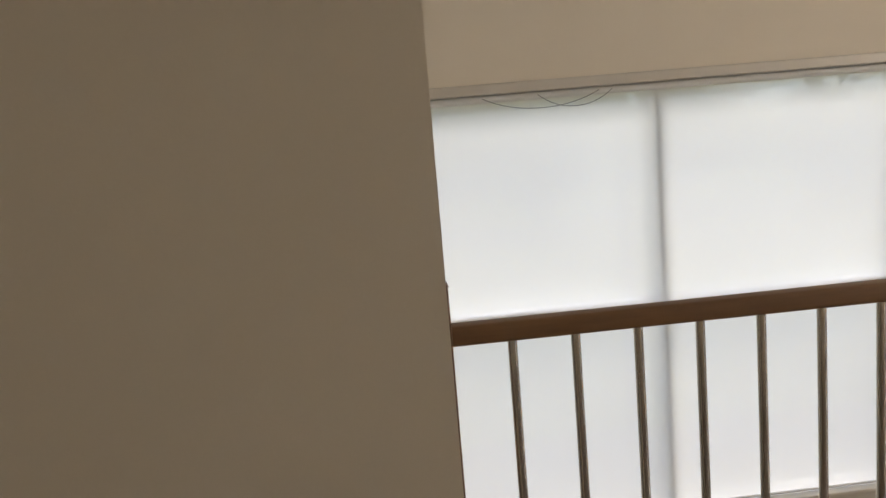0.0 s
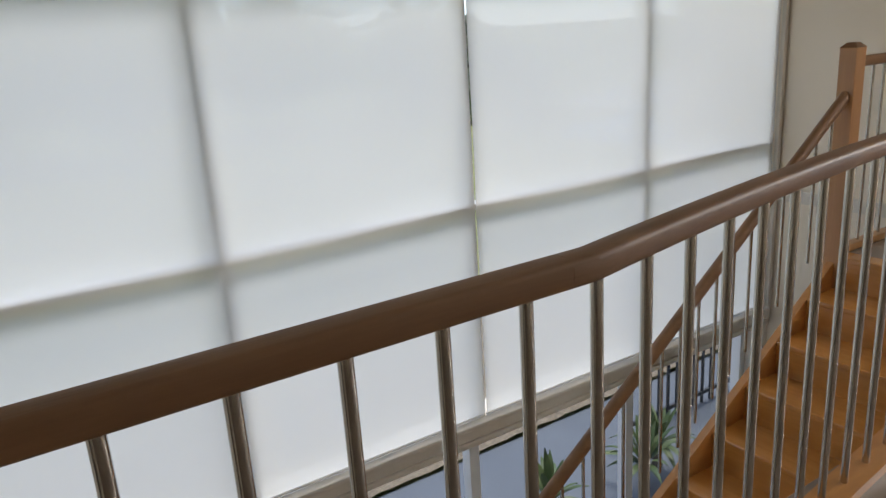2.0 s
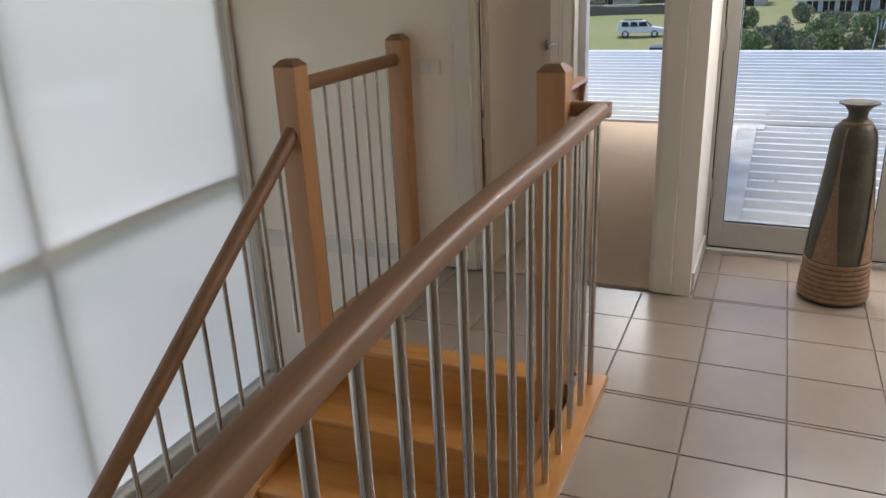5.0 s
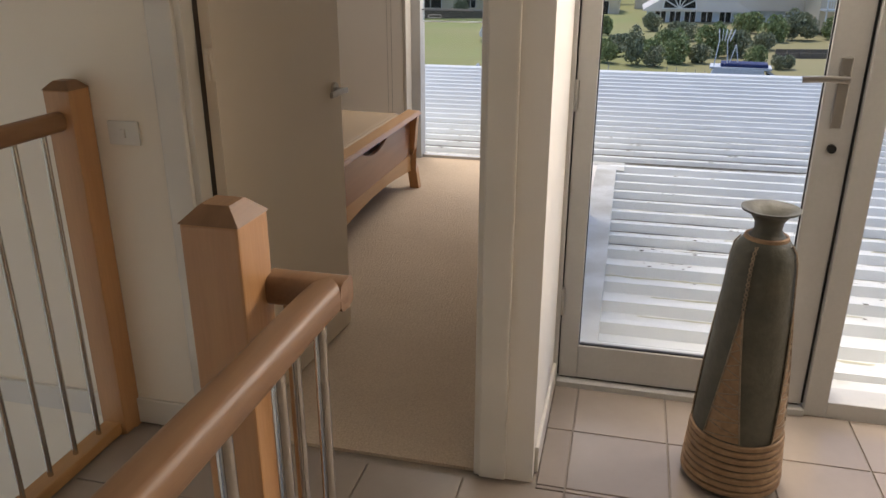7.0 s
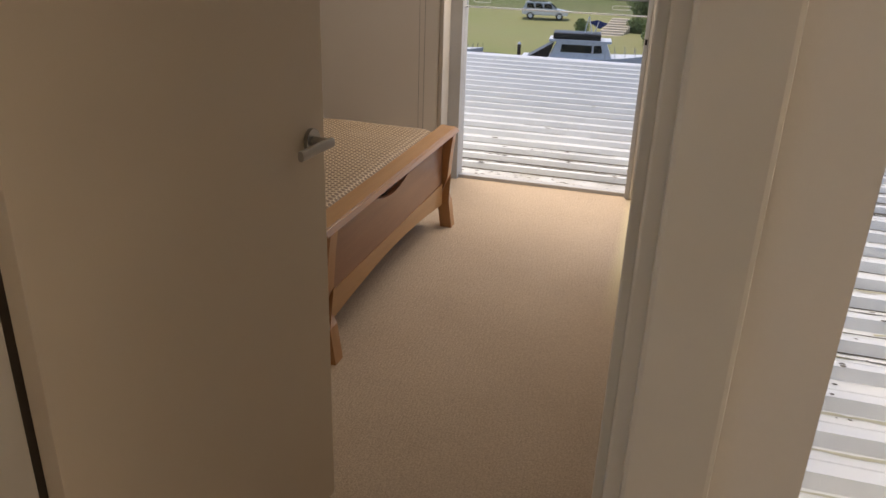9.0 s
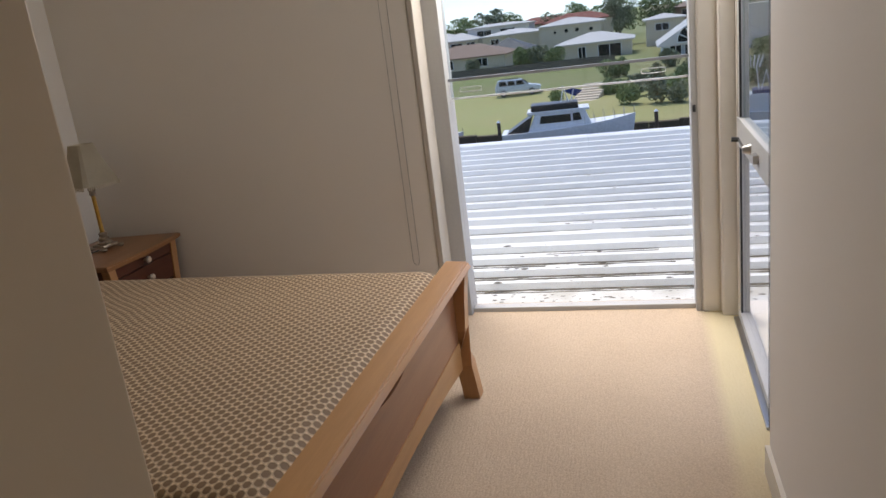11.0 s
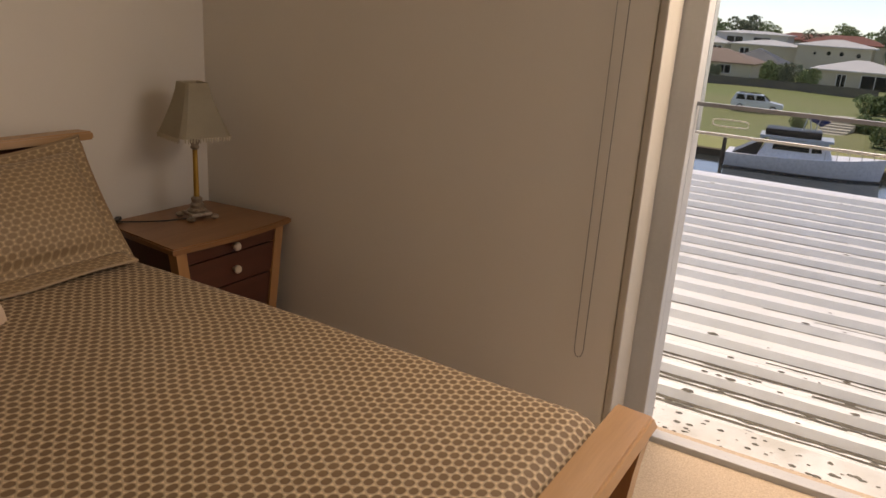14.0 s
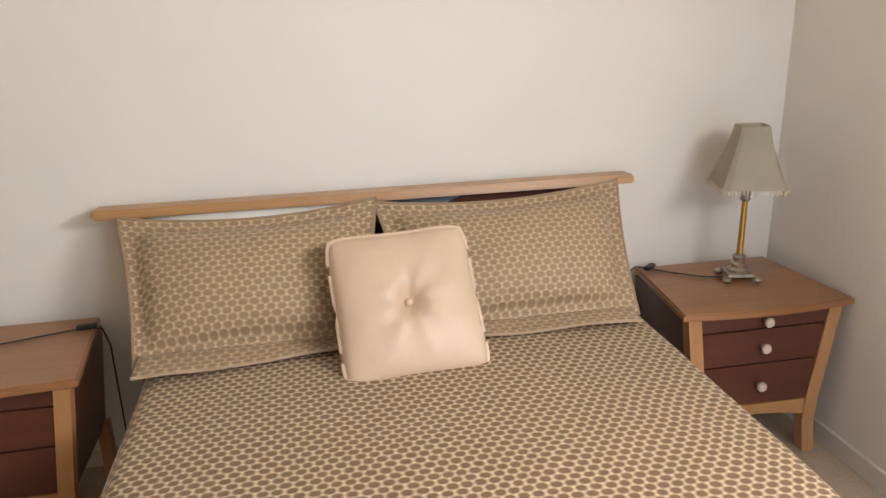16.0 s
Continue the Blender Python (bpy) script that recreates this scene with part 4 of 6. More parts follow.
# ---- bed ----
bed = thing("bed", "honey timber bed frame with a cherry footboard and headboard", "bed", "", (5.25, 1.8, 0))
BX0, BX1, BF, BH = 4.50, 6.02, 0.852, 2.812
b = B()
poly(b, [(BX0 - 0.035, BF - 0.060, 0.496), (BX0 - 0.035, BF + 0.040, 0.500), (BX0 - 0.035, BF + 0.040, 0.525), (BX0 - 0.035, BF - 0.045, 0.520)], (BX1 - BX0 + 0.07, 0, 0))
bmesh.ops.bevel(b, geom=b.edges[:], offset=0.005, segments=2, affect="EDGES")
part("foot_cap", b, M_OAK_X, bed, "pale timber cap sloping forward")
for x in (BX0, BX1 - 0.06):
    b = B()
    sweep(b, [(x + 0.03, BF - 0.028, 0.0), (x + 0.03, BF - 0.010, 0.14), (x + 0.03, BF, 0.28), (x + 0.03, BF - 0.012, 0.42), (x + 0.03, BF - 0.022, 0.497)], [(-0.03, -0.03), (-0.03, 0.03), (0.03, 0.03), (0.03, -0.03)])
    part("foot_post", b, M_OAK_Z, bed)
# panel with a curved hand slot under the cap
b = B()
n = 48
x0, x1 = BX0 + 0.06, BX1 - 0.06
outline = [(x0, BF, 0.235), (x1, BF, 0.235), (x1, BF, 0.496)]
for i in range(n + 1):
    xx = x1 - (x1 - x0) * i / n
    u = (xx - 5.24) / 0.30
    outline.append((xx, BF, 0.496 - (0.085 * (1 - u * u) if abs(u) < 1 else 0)))
poly(b, outline, (0, 0.022, 0))
part("foot_panel", b, M_CHERRY, bed, "cherry panel with a slot under the cap")
b = B()
outline = [(x0, BF - 0.004, 0.238)]
for i in range(n + 1):
    u = i / n
    outline.append((x0 + (x1 - x0) * u, BF - 0.004, 0.125 + 0.045 * math.sin(math.pi * u)))
outline.append((x1, BF - 0.004, 0.238))
poly(b, outline, (0, 0.034, 0))
part("foot_rail", b, M_OAK_X, bed, "pale arched lower rail")
for x in (BX0 + 0.006, BX1 - 0.034):
    part("side_rail", box(B(), x, BF + 0.03, 0.17, x + 0.028, BH - 0.02, 0.32, 0.004), M_OAK_Y, bed)
b = B()
poly(b, [(BX0 - 0.06, BH - 0.055, 0.857), (BX0 - 0.06, BH + 0.035, 0.852), (BX0 - 0.06, BH + 0.035, 0.880), (BX0 - 0.06, BH - 0.048, 0.884)], (BX1 - BX0 + 0.12, 0, 0))
bmesh.ops.bevel(b, geom=b.edges[:], offset=0.006, segments=2, affect="EDGES")
part("head_cap", b, M_OAK_X, bed, "pale timber cap of the headboard")
for x in (BX0 + 0.0, BX1 - 0.06):
    part("head_post", box(B(), x, BH - 0.03, 0, x + 0.06, BH + 0.03, 0.857, 0.004), M_OAK_Z, bed)
mid = (BX0 + BX1) / 2
for s in (-1, 1):
    b = B()
    pts2 = [(mid + s * 0.70, BH - 0.012, 0.36), (mid + s * 0.70, BH - 0.012, 0.854), (mid + s * 0.30, BH - 0.012, 0.854), (mid + s * 0.20, BH - 0.012, 0.815), (mid + s * 0.09, BH - 0.012, 0.782), (mid + s * 0.0, BH - 0.012, 0.775), (mid, BH - 0.012, 0.36)]
    poly(b, pts2, (0, 0.024, 0))
    part("head_panel", b, M_MAHOG, bed, "dark cherry panel cut in a curve")
part("head_insert", box(B(), mid - 0.32, BH + 0.013, 0.74, mid + 0.32, BH + 0.020, 0.854), M_GREYMETAL, bed, "grey metal insert")


def cloth(name, material, parent, fn, nu, nv, su, sv, thick=0.0, label=""):
    """A sheet over a unit square: fn(u, v) gives its place; UVs are metres."""
    me = bpy.data.meshes.new(name)
    vs = [fn(i / nu, j / nv) for j in range(nv + 1) for i in range(nu + 1)]
    fs = [(j * (nu + 1) + i, j * (nu + 1) + i + 1, (j + 1) * (nu + 1) + i + 1, (j + 1) * (nu + 1) + i) for j in range(nv) for i in range(nu)]
    me.from_pydata(vs, [], fs)
    lay = me.uv_layers.new(name="UVMap")
    for lp in me.loops:
        k = lp.vertex_index
        lay.data[lp.index].uv = (su * (k % (nu + 1)) / nu, sv * (k // (nu + 1)) / nv)
    me.materials.append(material)
    for p in me.polygons:
        p.use_smooth = True
    ob = new(name, me)
    if thick:
        so = ob.modifiers.new("thickness", "SOLIDIFY")
        so.thickness = thick
    if parent:
        ob.parent = parent
        if parent.parent is None:
            ob.matrix_parent_inverse = parent.matrix_basis.inverted()
    if label:
        ob["label"] = label
    return ob


MZ = 0.515
mattress = solid("mattress", box(B(), BX0 + 0.045, BF + 0.075, 0.22, BX1 - 0.045, BH - 0.03, MZ - 0.075, 0.05, 4), M_LINEN, "white mattress on the bed frame under the bedspread", "mattress", True)


def spread(u, v):
    """Bedspread: flat top with soft edges and hanging sides."""
    w = BX1 - BX0
    s = (u - 0.5) * (w + 0.42)
    half = w / 2 - 0.040
    y = BF + 0.034 + v * (BH - BF - 0.08)
    edge_r = 0.05
    a = abs(s)
    if a <= half - edge_r:
        x, z = s, MZ
    elif a <= half - edge_r + edge_r * 1.57:
        t = (a - half + edge_r) / edge_r
        x, z = math.copysign(half - edge_r + edge_r * math.sin(t), s), MZ - edge_r + edge_r * math.cos(t)
    else:
        x, z = math.copysign(half + 0.012 * math.sin(9 * y) * min(1, (a - half) / 0.1), s), MZ - edge_r - (a - half - edge_r * 0.57)
    # crown, with the corners and the foot falling away
    z += 0.022 * math.cos(math.pi * (u - 0.5) * 0.9) * math.sin(math.pi * min(1, v * 1.4 + 0.02) * 0.5) - 0.006
    fall = max(0.0, 1 - (y - BF - 0.034) / 0.09)
    z -= 0.05 * fall ** 2.4
    z += 0.004 * noise.noise(Vector((x * 3, y * 3, 0))) + 0.002 * noise.noise(Vector((x * 9, y * 9, 4)))
    return ((BX0 + BX1) / 2 + 0.042 + x, y, z)


sp = thing("bedspread", "tan and brown honeycomb-woven bedspread smooth over the bed", "bedspread", "", (5.25, 1.8, MZ))
cloth("cover", M_SPREAD, sp, spread, 70, 80, 1.94, 2.03, 0.006)
for uu in (0.0, 1.0):
    part("side_hem", sweep(B(), [spread(uu, i / 60) for i in range(61)], oval(0.010, 0.012, 8)), M_HEM, sp, "plain tan corded hem", True)
part("head_hem", sweep(B(), [spread(0.06 + 0.88 * i / 60, 0.999) for i in range(61)], oval(0.010, 0.010, 8)), M_HEM, sp, "plain tan corded hem", True)


def pillow(name, label, cx, w, h, thick, m, material, flange=0.0, group="", seed=0.0, dimple=0.0, uvs=(1, 1)):
    """A stuffed cushion in its own plane (x across, z up, y thick), placed by m."""
    t = thing(name, label, "pillow" if not dimple else "cushion", group)
    t.matrix_basis = m

    def side(sgn):
        def fn(u, v):
            a, c = 2 * u - 1, 2 * v - 1
            fa, fc = flange / (w / 2), flange / (h / 2)
            ia, ic = min(1, abs(a) / (1 - fa)), min(1, abs(c) / (1 - fc))
            f = ((1 - ia ** 2.6) * (1 - ic ** 2.6)) ** (0.5 if dimple else 0.42)
            rd = 1 - 0.075 * (a * a * c * c) ** 2.5 if dimple else 1
            # corners pulled out a little, edges drawn in
            x = w / 2 * a * rd * (1 - 0.035 * (1 - c * c)) * (0.935 + 0.065 * c if flange else 1)
            z = h / 2 * c * rd * (1 - (0.16 if c > 0 and flange else 0.05) * (1 - a * a))
            y = thick / 2 * f
            y += (0.002 if dimple else 0.006) * noise.noise(Vector((a * 3 + seed, c * 3, seed))) * f + (0.0008 if dimple else 0.004) * noise.noise(Vector((a * 8 + seed, c * 8, seed)))
            if dimple:
                r = math.hypot(a, c)
                ang = math.atan2(c, a)
                y -= dimple * math.exp(-(r / 0.16) ** 2) + 0.013 * math.exp(-r * 2.6) * abs(math.sin(ang * 4 + seed)) * (1 - math.exp(-(r / 0.12) ** 2))
            return (x, -sgn * (y + 0.003), z)
        return fn
    for sgn, nm in ((1, "front"), (-1, "back")):
        o = cloth(nm, material, None, side(sgn), 40, 32, w * uvs[0], h * uvs[1])
        o.parent = t
    edge = B()
    pts3 = []
    for k in range(4):
        for i in range(16):
            q = -1 + 2 * i / 16
            a, c = ((q, -1), (1, q), (-q, 1), (-1, -q))[k]
            rd = 1 - 0.075 * (a * a * c * c) ** 2.5 if dimple else 1
            pts3.append((w / 2 * a * rd * (1 - 0.035 * (1 - c * c)) * (0.935 + 0.065 * c if flange else 1), 0, h / 2 * c * rd * (1 - (0.16 if c > 0 and flange else 0.05) * (1 - a * a))))
    pts3.append(pts3[0])
    sweep(edge, pts3, oval(0.014, 0.014, 8) if dimple else oval(0.010, 0.010, 8))
    e = new("piping", mesh_of("piping", edge, M_CUSHION if dimple else material, True))
    e.parent = t
    return t


def leaning(x, y, z, tilt, yaw=0, roll=0):
    return Matrix.Translation((x, y, z)) @ Matrix.Rotation(radians(yaw), 4, "Z") @ Matrix.Rotation(radians(-tilt), 4, "X") @ Matrix.Rotation(radians(roll), 4, "Y")


def sham(cx, w, roll, seed, x0, x1, y0, y1):
    """A leaning sham whose lower flange spreads on the bed from x0 to x1, its rim running from y0 to y1."""
    t = pillow("pillow", "honeycomb-woven pillow sham leaning on the headboard", 0, w, 0.445, 0.17, leaning(cx, 2.598, 0.700, 41, 0, roll), M_SHAM, 0.045, "pillow shams", seed)

    def lip(u, v):
        x = x0 + (x1 - x0) * u
        y = 2.475 + (y0 + (y1 - y0) * u - 2.475) * v
        return (x, y, 0.5445 + 0.012 * (1 - v) ** 2 + 0.004 * math.sin(9 * u + seed) * v + 0.003 * noise.noise(Vector((x * 9, v * 3, seed))))

    cloth("flange", M_SHAM, t, lip, 28, 5, x1 - x0, 0.08, 0.004)
    part("flange_piping", sweep(B(), [lip(k / 28, 1.0) for k in range(29)], oval(0.009, 0.009, 8)), M_PIPING, t, "tan corded edge", True)
    return t


sham(4.882, 0.735, -0.5, 1.0, 4.575, 5.19, 2.365, 2.425)
sham(5.632, 0.775, -1.5, 7.0, 5.32, 5.955, 2.415, 2.405)
pillow("inner_pillow", "white pillow edge showing behind a patterned sham", 0, 0.62, 0.42, 0.10, leaning(4.88, 2.700, 0.694, 36), M_LINEN, 0, "", 3.0)
cu = pillow("cushion", "square peach satin cushion with a centre button", 0, 0.388, 0.415, 0.12, leaning(5.282, 2.385, 0.668, 36, 3, -1.5), M_CUSHION, 0, "", 2.0, 0.045)
b = B()
bmesh.ops.create_uvsphere(b, u_segments=14, v_segments=8, radius=0.011, matrix=Matrix.Translation((0, -0.024, 0)) @ Matrix.Diagonal((1, 0.7, 1, 1)))
o = new("button", mesh_of("button", b, M_CUSHION, True))
o.parent = cu


# ---- bedside cabinets ----
def nightstand(cx, y0, label):
    """Three-drawer cabinet: tapering body, bowed top, splayed front legs. Front faces -y."""
    t = thing("nightstand", label, "bedside table", "bedside cabinets", (cx, y0 + 0.21, 0))
    w, d, h = 0.56, 0.42, 0.54
    b = B()
    out = []
    for i in range(13):
        u = i / 12
        out.append((cx - w / 2 + w * u, y0 - 0.022 * math.sin(math.pi * u), h - 0.024))
    out += [(cx + w / 2 - 0.04, y0 + d, h - 0.024), (cx - w / 2 + 0.04, y0 + d, h - 0.024)]
    poly(b, out, (0, 0, 0.024))
    bmesh.ops.bevel(b, geom=[e for e in b.edges if abs(e.verts[0].co.z - e.verts[1].co.z) < 0.001], offset=0.005, segments=2, affect="EDGES")
    part("top", b, M_NSTOP, t, "honey timber top with a bowed front")
    b = B()
    poly(b, [(cx - 0.245, y0 + 0.05, h - 0.024), (cx + 0.245, y0 + 0.05, h - 0.024), (cx + 0.205, y0 + 0.05, 0.185), (cx - 0.205, y0 + 0.05, 0.185)], (0, d - 0.06, 0))
    part("body", b, M_MAHOG, t, "dark cherry sides")
    zs = [(0.462, 0.512), (0.345, 0.456), (0.205, 0.339)]
    wid = lambda z: 0.163 + 0.055 * (z - 0.18) / 0.34
    for z0, z1 in zs:
        b = B()
        poly(b, [(cx - wid(z0), y0 + 0.022, z0), (cx + wid(z0), y0 + 0.022, z0), (cx + wid(z1), y0 + 0.022, z1), (cx - wid(z1), y0 + 0.022, z1)], (0, 0.028, 0))
        dr = part("drawer", b, M_MAHOG, t, "dark cherry drawer front")
        b = B()
        zc = (z0 + z1) / 2
        k = lathe(B(), [(0.006, 0), (0.007, 0.010), (0.014, 0.016), (0.016, 0.024), (0.012, 0.031), (0.004, 0.033)], (0, 0, 0), 16)
        bmesh.ops.transform(k, matrix=Matrix.Translation((cx, y0 + 0.022, zc)) @ Matrix.Rotation(radians(90), 4, "X"), verts=k.verts)
        part("knob", k, M_KNOB, dr, "round pale ceramic knob", True)
    for s in (-1, 1):
        b = B()
        prof2 = [(0.225, 0.222, 0.516), (0.205, 0.202, 0.36), (0.185, 0.18, 0.21), (0.180, 0.178, 0.12), (0.196, 0.2, 0.0)]
        outer = [(cx + s * (a + 0.030), y0 + 0.016, z) for a, _, z in prof2]
        inner = [(cx + s * (a - 0.012), y0 + 0.016, z) for a, _, z in reversed(prof2)]
        poly(b, outer + inner, (0, 0.04, 0))
        part("front_leg", b, M_OAK_Z, t, "honey timber leg splayed at the foot")
        part("back_leg", box(B(), cx + s * 0.205 - 0.018, y0 + d - 0.05, 0, cx + s * 0.205 + 0.018, y0 + d - 0.012, 0.2, 0.003), M_OAK_Z, t)
    b = B()
    arch = [(cx - 0.17, y0 + 0.020, 0.20)] + [(cx - 0.17 + 0.34 * i / 10, y0 + 0.020, 0.145 + 0.02 * math.sin(math.pi * i / 10)) for i in range(11)] + [(cx + 0.17, y0 + 0.020, 0.20)]
    poly(b, arch, (0, 0.02, 0))
    part("apron", b, M_OAK_X, t)
    return t


nightstand(6.374, 2.413, "honey and dark cherry bedside cabinet holding a lamp")
nightstand(4.156, 2.413, "honey and dark cherry bedside cabinet beside the bed")


def table_lamp(x, y, z, label, turn=20):
    t = thing("table_lamp", label, "table lamp", "bedside lamps", (x, y, z))
    t.rotation_euler[2] = radians(turn)

    def lp(name, b, material, lab="", smooth=False, up=None):
        o = new(name, mesh_of(name, b, material, smooth))
        o.parent = up or t
        if lab:
            o["label"] = lab
        return o

    b = B()
    box(b, -0.042, -0.042, 0.012, 0.042, 0.042, 0.026, 0.006)
    for sx in (-1, 1):
        for sy in (-1, 1):
            bmesh.ops.create_uvsphere(b, u_segments=10, v_segments=6, radius=0.014, matrix=Matrix.Translation((sx * 0.047, sy * 0.047, 0.0095)) @ Matrix.Diagonal((1.1, 1.1, 0.68, 1)))
    lp("base", b, M_PEWTER, "footed antique pewter base", True)
    lp("base_collar", lathe(B(), [(0.034, 0.024), (0.036, 0.032), (0.024, 0.040), (0.026, 0.052), (0.018, 0.060), (0.021, 0.075), (0.014, 0.082)], (0, 0, 0), 20), M_PEWTER, "", True)
    lp("stem", lathe(B(), [(0.0105, 0.08), (0.0095, 0.16), (0.009, 0.262)], (0, 0, 0), 20), M_GOLD, "gilded column stem", True)
    lp("capital", lathe(B(), [(0.010, 0.258), (0.017, 0.266), (0.013, 0.275), (0.019, 0.288), (0.014, 0.300), (0.012, 0.315)], (0, 0, 0), 18), M_PEWTER, "", True)
    b = B()
    rings = []
    for k in range(7):
        u = k / 6
        zz = 0.315 + 0.185 * u
        hw = 0.043 + (0.099 - 0.043) * (1 - u) ** 1.3
        c = hw * 0.18
        rings.append([b.verts.new(q + (zz,)) for q in ((-hw + c, -hw), (hw - c, -hw), (hw, -hw + c), (hw, hw - c), (hw - c, hw), (-hw + c, hw), (-hw, hw - c), (-hw, -hw + c))])
    for A, C in zip(rings, rings[1:]):
        for i in range(8):
            b.faces.new((A[i], A[(i + 1) % 8], C[(i + 1) % 8], C[i]))
    bmesh.ops.solidify(b, geom=b.faces[:], thickness=0.003)
    sh = lp("shade", b, M_SHADE, "cream square bell shade")
    b = B()
    for k in range(4):
        for i in range(16):
            q = -0.088 + 0.176 * (i + 0.5) / 16
            px, py = ((q, -0.099), (0.099, q), (q, 0.099), (-0.099, q))[k]
            cyl(b, (px, py, 0.316), (px, py, 0.302 - 0.004 * (i % 2)), 0.0035, 0.002, 6)
    lp("fringe", b, M_SHADE, "beaded cream fringe", False, sh)
    return t


table_lamp(6.408, 2.655, 0.541, "gilt column lamp with a cream fringed shade on the bedside cabinet", -14)
table_lamp(3.99, 2.66, 0.541, "gilt column lamp with a cream fringed shade on the other cabinet", 12)


def lamp_cord(pts, sx, sy, label, turn):
    t = thing("lamp_cord", label, "power cord", "lamp cords", (sx, sy, 0.545))
    part("cable", sweep(B(), pts, oval(0.005, 0.005, 8)), M_BLACK, t, "", True)
    b = box(B(), -0.028, -0.010, -0.006, 0.028, 0.010, 0.008, 0.004)
    bmesh.ops.transform(b, matrix=Matrix.Translation((sx, sy, 0.5495)) @ Matrix.Rotation(radians(turn), 4, "Z"), verts=b.verts)
    part("inline_switch", b, M_BLACK, t, "black inline switch")


lamp_cord([(6.362, 2.66, 0.545), (6.29, 2.69, 0.545), (6.22, 2.745, 0.545), (6.17, 2.79, 0.546), (6.13, 2.82, 0.548), (6.10, 2.835, 0.52), (6.09, 2.84, 0.3), (6.09, 2.85, 0.02)], 6.17, 2.80, "black lamp cord with an inline switch on the cabinet", 40)
lamp_cord([(4.04, 2.66, 0.545), (4.18, 2.68, 0.545), (4.31, 2.72, 0.545), (4.375, 2.735, 0.546), (4.428, 2.725, 0.545), (4.450, 2.70, 0.50), (4.456, 2.68, 0.35), (4.458, 2.68, 0.05)], 4.385, 2.735, "black lamp cord trailing off the cabinet", 5)


# ---- outside: ground, canal, near roof ----
def ground_z(x, y):
    if x < 17:
        return -2.80
    if x < 24:
        return -2.80 - 5.4 * (x - 17) / 7
    if x < 56.5:
        return -8.2
    if x < 58.0:
        return -8.2 + 1.7 * (x - 56.5) / 1.5
    if x < 110:
        return -6.5 + 1.1 * (x - 58) / 52 + (0.10 * math.sin(x * 0.31) + 0.12 * math.sin(y * 0.23 + x * 0.1))
    return -5.4


xs = [-1500, -300, -60, -20, 0, 10, 16.9, 17, 20, 24, 40, 56.4, 56.5, 57, 57.5, 58] + [60 + 2.5 * i for i in range(21)] + [115, 140, 200, 400, 900, 2500]
ys = [-1500, -500, -200, -100] + [-60 + 4 * i for i in range(31)] + [100, 200, 500, 1500]
bm = B()
grid = [[bm.verts.new((x, y, ground_z(x, y))) for y in ys] for x in xs]
for A, C in zip(grid, grid[1:]):
    for j in range(len(ys) - 1):
        bm.faces.new((A[j], C[j], C[j + 1], A[j + 1]))
setting("ground", bm, M_GRASS, "green lawn and ground reaching to the horizon", "ground", True)
setting("water", box(B(), 22.5, -200, -6.9, 57.6, 45, -6.8), M_WATER, "dark still canal water", "water")
bm = B()
for k in range(60):
    y = -60 + 2 * k
    box(bm, 56.7 + 0.08 * math.sin(k), y, -7.6, 57.2, y + 1.98, -6.32 + 0.05 * math.sin(k * 2.3), 0.03, 1)
setting("canal_wall", bm, M_BANK, "dark weathered retaining wall along the canal", "retaining wall")
bm = B()
box(bm, -4.6, 2.2, -2.80, 14, 4.25, LOW - 0.02)
setting("pavement", bm, M_PAVE, "blue-grey shaded concrete path below the window", "pavement")
bm = B()
nx, ny = 160, 24
rows = [[bm.verts.new((-4.6 + 18 * i / nx, 4.25 + 2.6 * j / ny, LOW + 0.02 + 0.035 * noise.noise(Vector((i * 0.9, j * 0.9, 2))) + 0.30 * min(1, j / 10))) for j in range(ny + 1)] for i in range(nx + 1)]
for A, C in zip(rows, rows[1:]):
    for j in range(ny):
        bm.faces.new((A[j], C[j], C[j + 1], A[j + 1]))
tagged(setting("pebble_strip", bm, M_STONE, "rough tan pebble bank beyond the path", "gravel"), kind="stuff")


RX = 7.24       # valley between the near and the rising roof
PN, PF = 0.235, 0.180


def roof_z(x):
    """Flat by the glass door, then rising from the valley under the window to its ridge."""
    return -0.085 if x < RX else -0.085 + 0.082 * (x - RX)


def ribbed(bm, x0, x1, y0, y1, pitch, high):
    """Ribbed roof sheet, ribs along y."""
    shape = ((0, 0), (0.26, 0), (0.28, 0.08), (0.31, 0.08), (0.33, 0), (0.60, 0), (0.69, 1), (0.865, 1))
    prof3, x = [], x0
    while x < x1 - pitch * 0.6:
        prof3 += [(x + pitch * u, high * v) for u, v in shape]
        x += pitch
    prof3.append((x, 0))
    a = [bm.verts.new((px, y0, roof_z(px) + pz)) for px, pz in prof3]
    c = [bm.verts.new((px, y1, roof_z(px) + pz)) for px, pz in prof3]
    for i in range(len(a) - 1):
        bm.faces.new((a[i], a[i + 1], c[i + 1], c[i]))
    return x


bm = B()
ribbed(bm, 3.85, RX, -14, -0.46, PN, 0.048)
xe = ribbed(bm, RX, 10.75, -14, 9, PF, 0.036)
roof = setting("roof", bm, M_ROOF, "white ribbed metal roof below the windows", "roof")
bm = B()
box(bm, xe - 0.02, -14, roof_z(xe) - 0.20, xe + 0.12, 9, roof_z(xe) + 0.036, 0.01)
part("ridge_cap", bm, M_WHITE, roof)
bm = B()
box(bm, 3.70, -0.505, -0.03, 7.00, -0.36, -0.018, 0.002)
box(bm, 3.70, -0.507, -0.12, 7.00, -0.500, -0.02)
part("side_flashing", bm, M_FLASH, roof, "stained white flashing along the wall")
bm = B()
box(bm, 6.95, -0.567, -0.050, 7.20, 9, -0.038, 0.002)
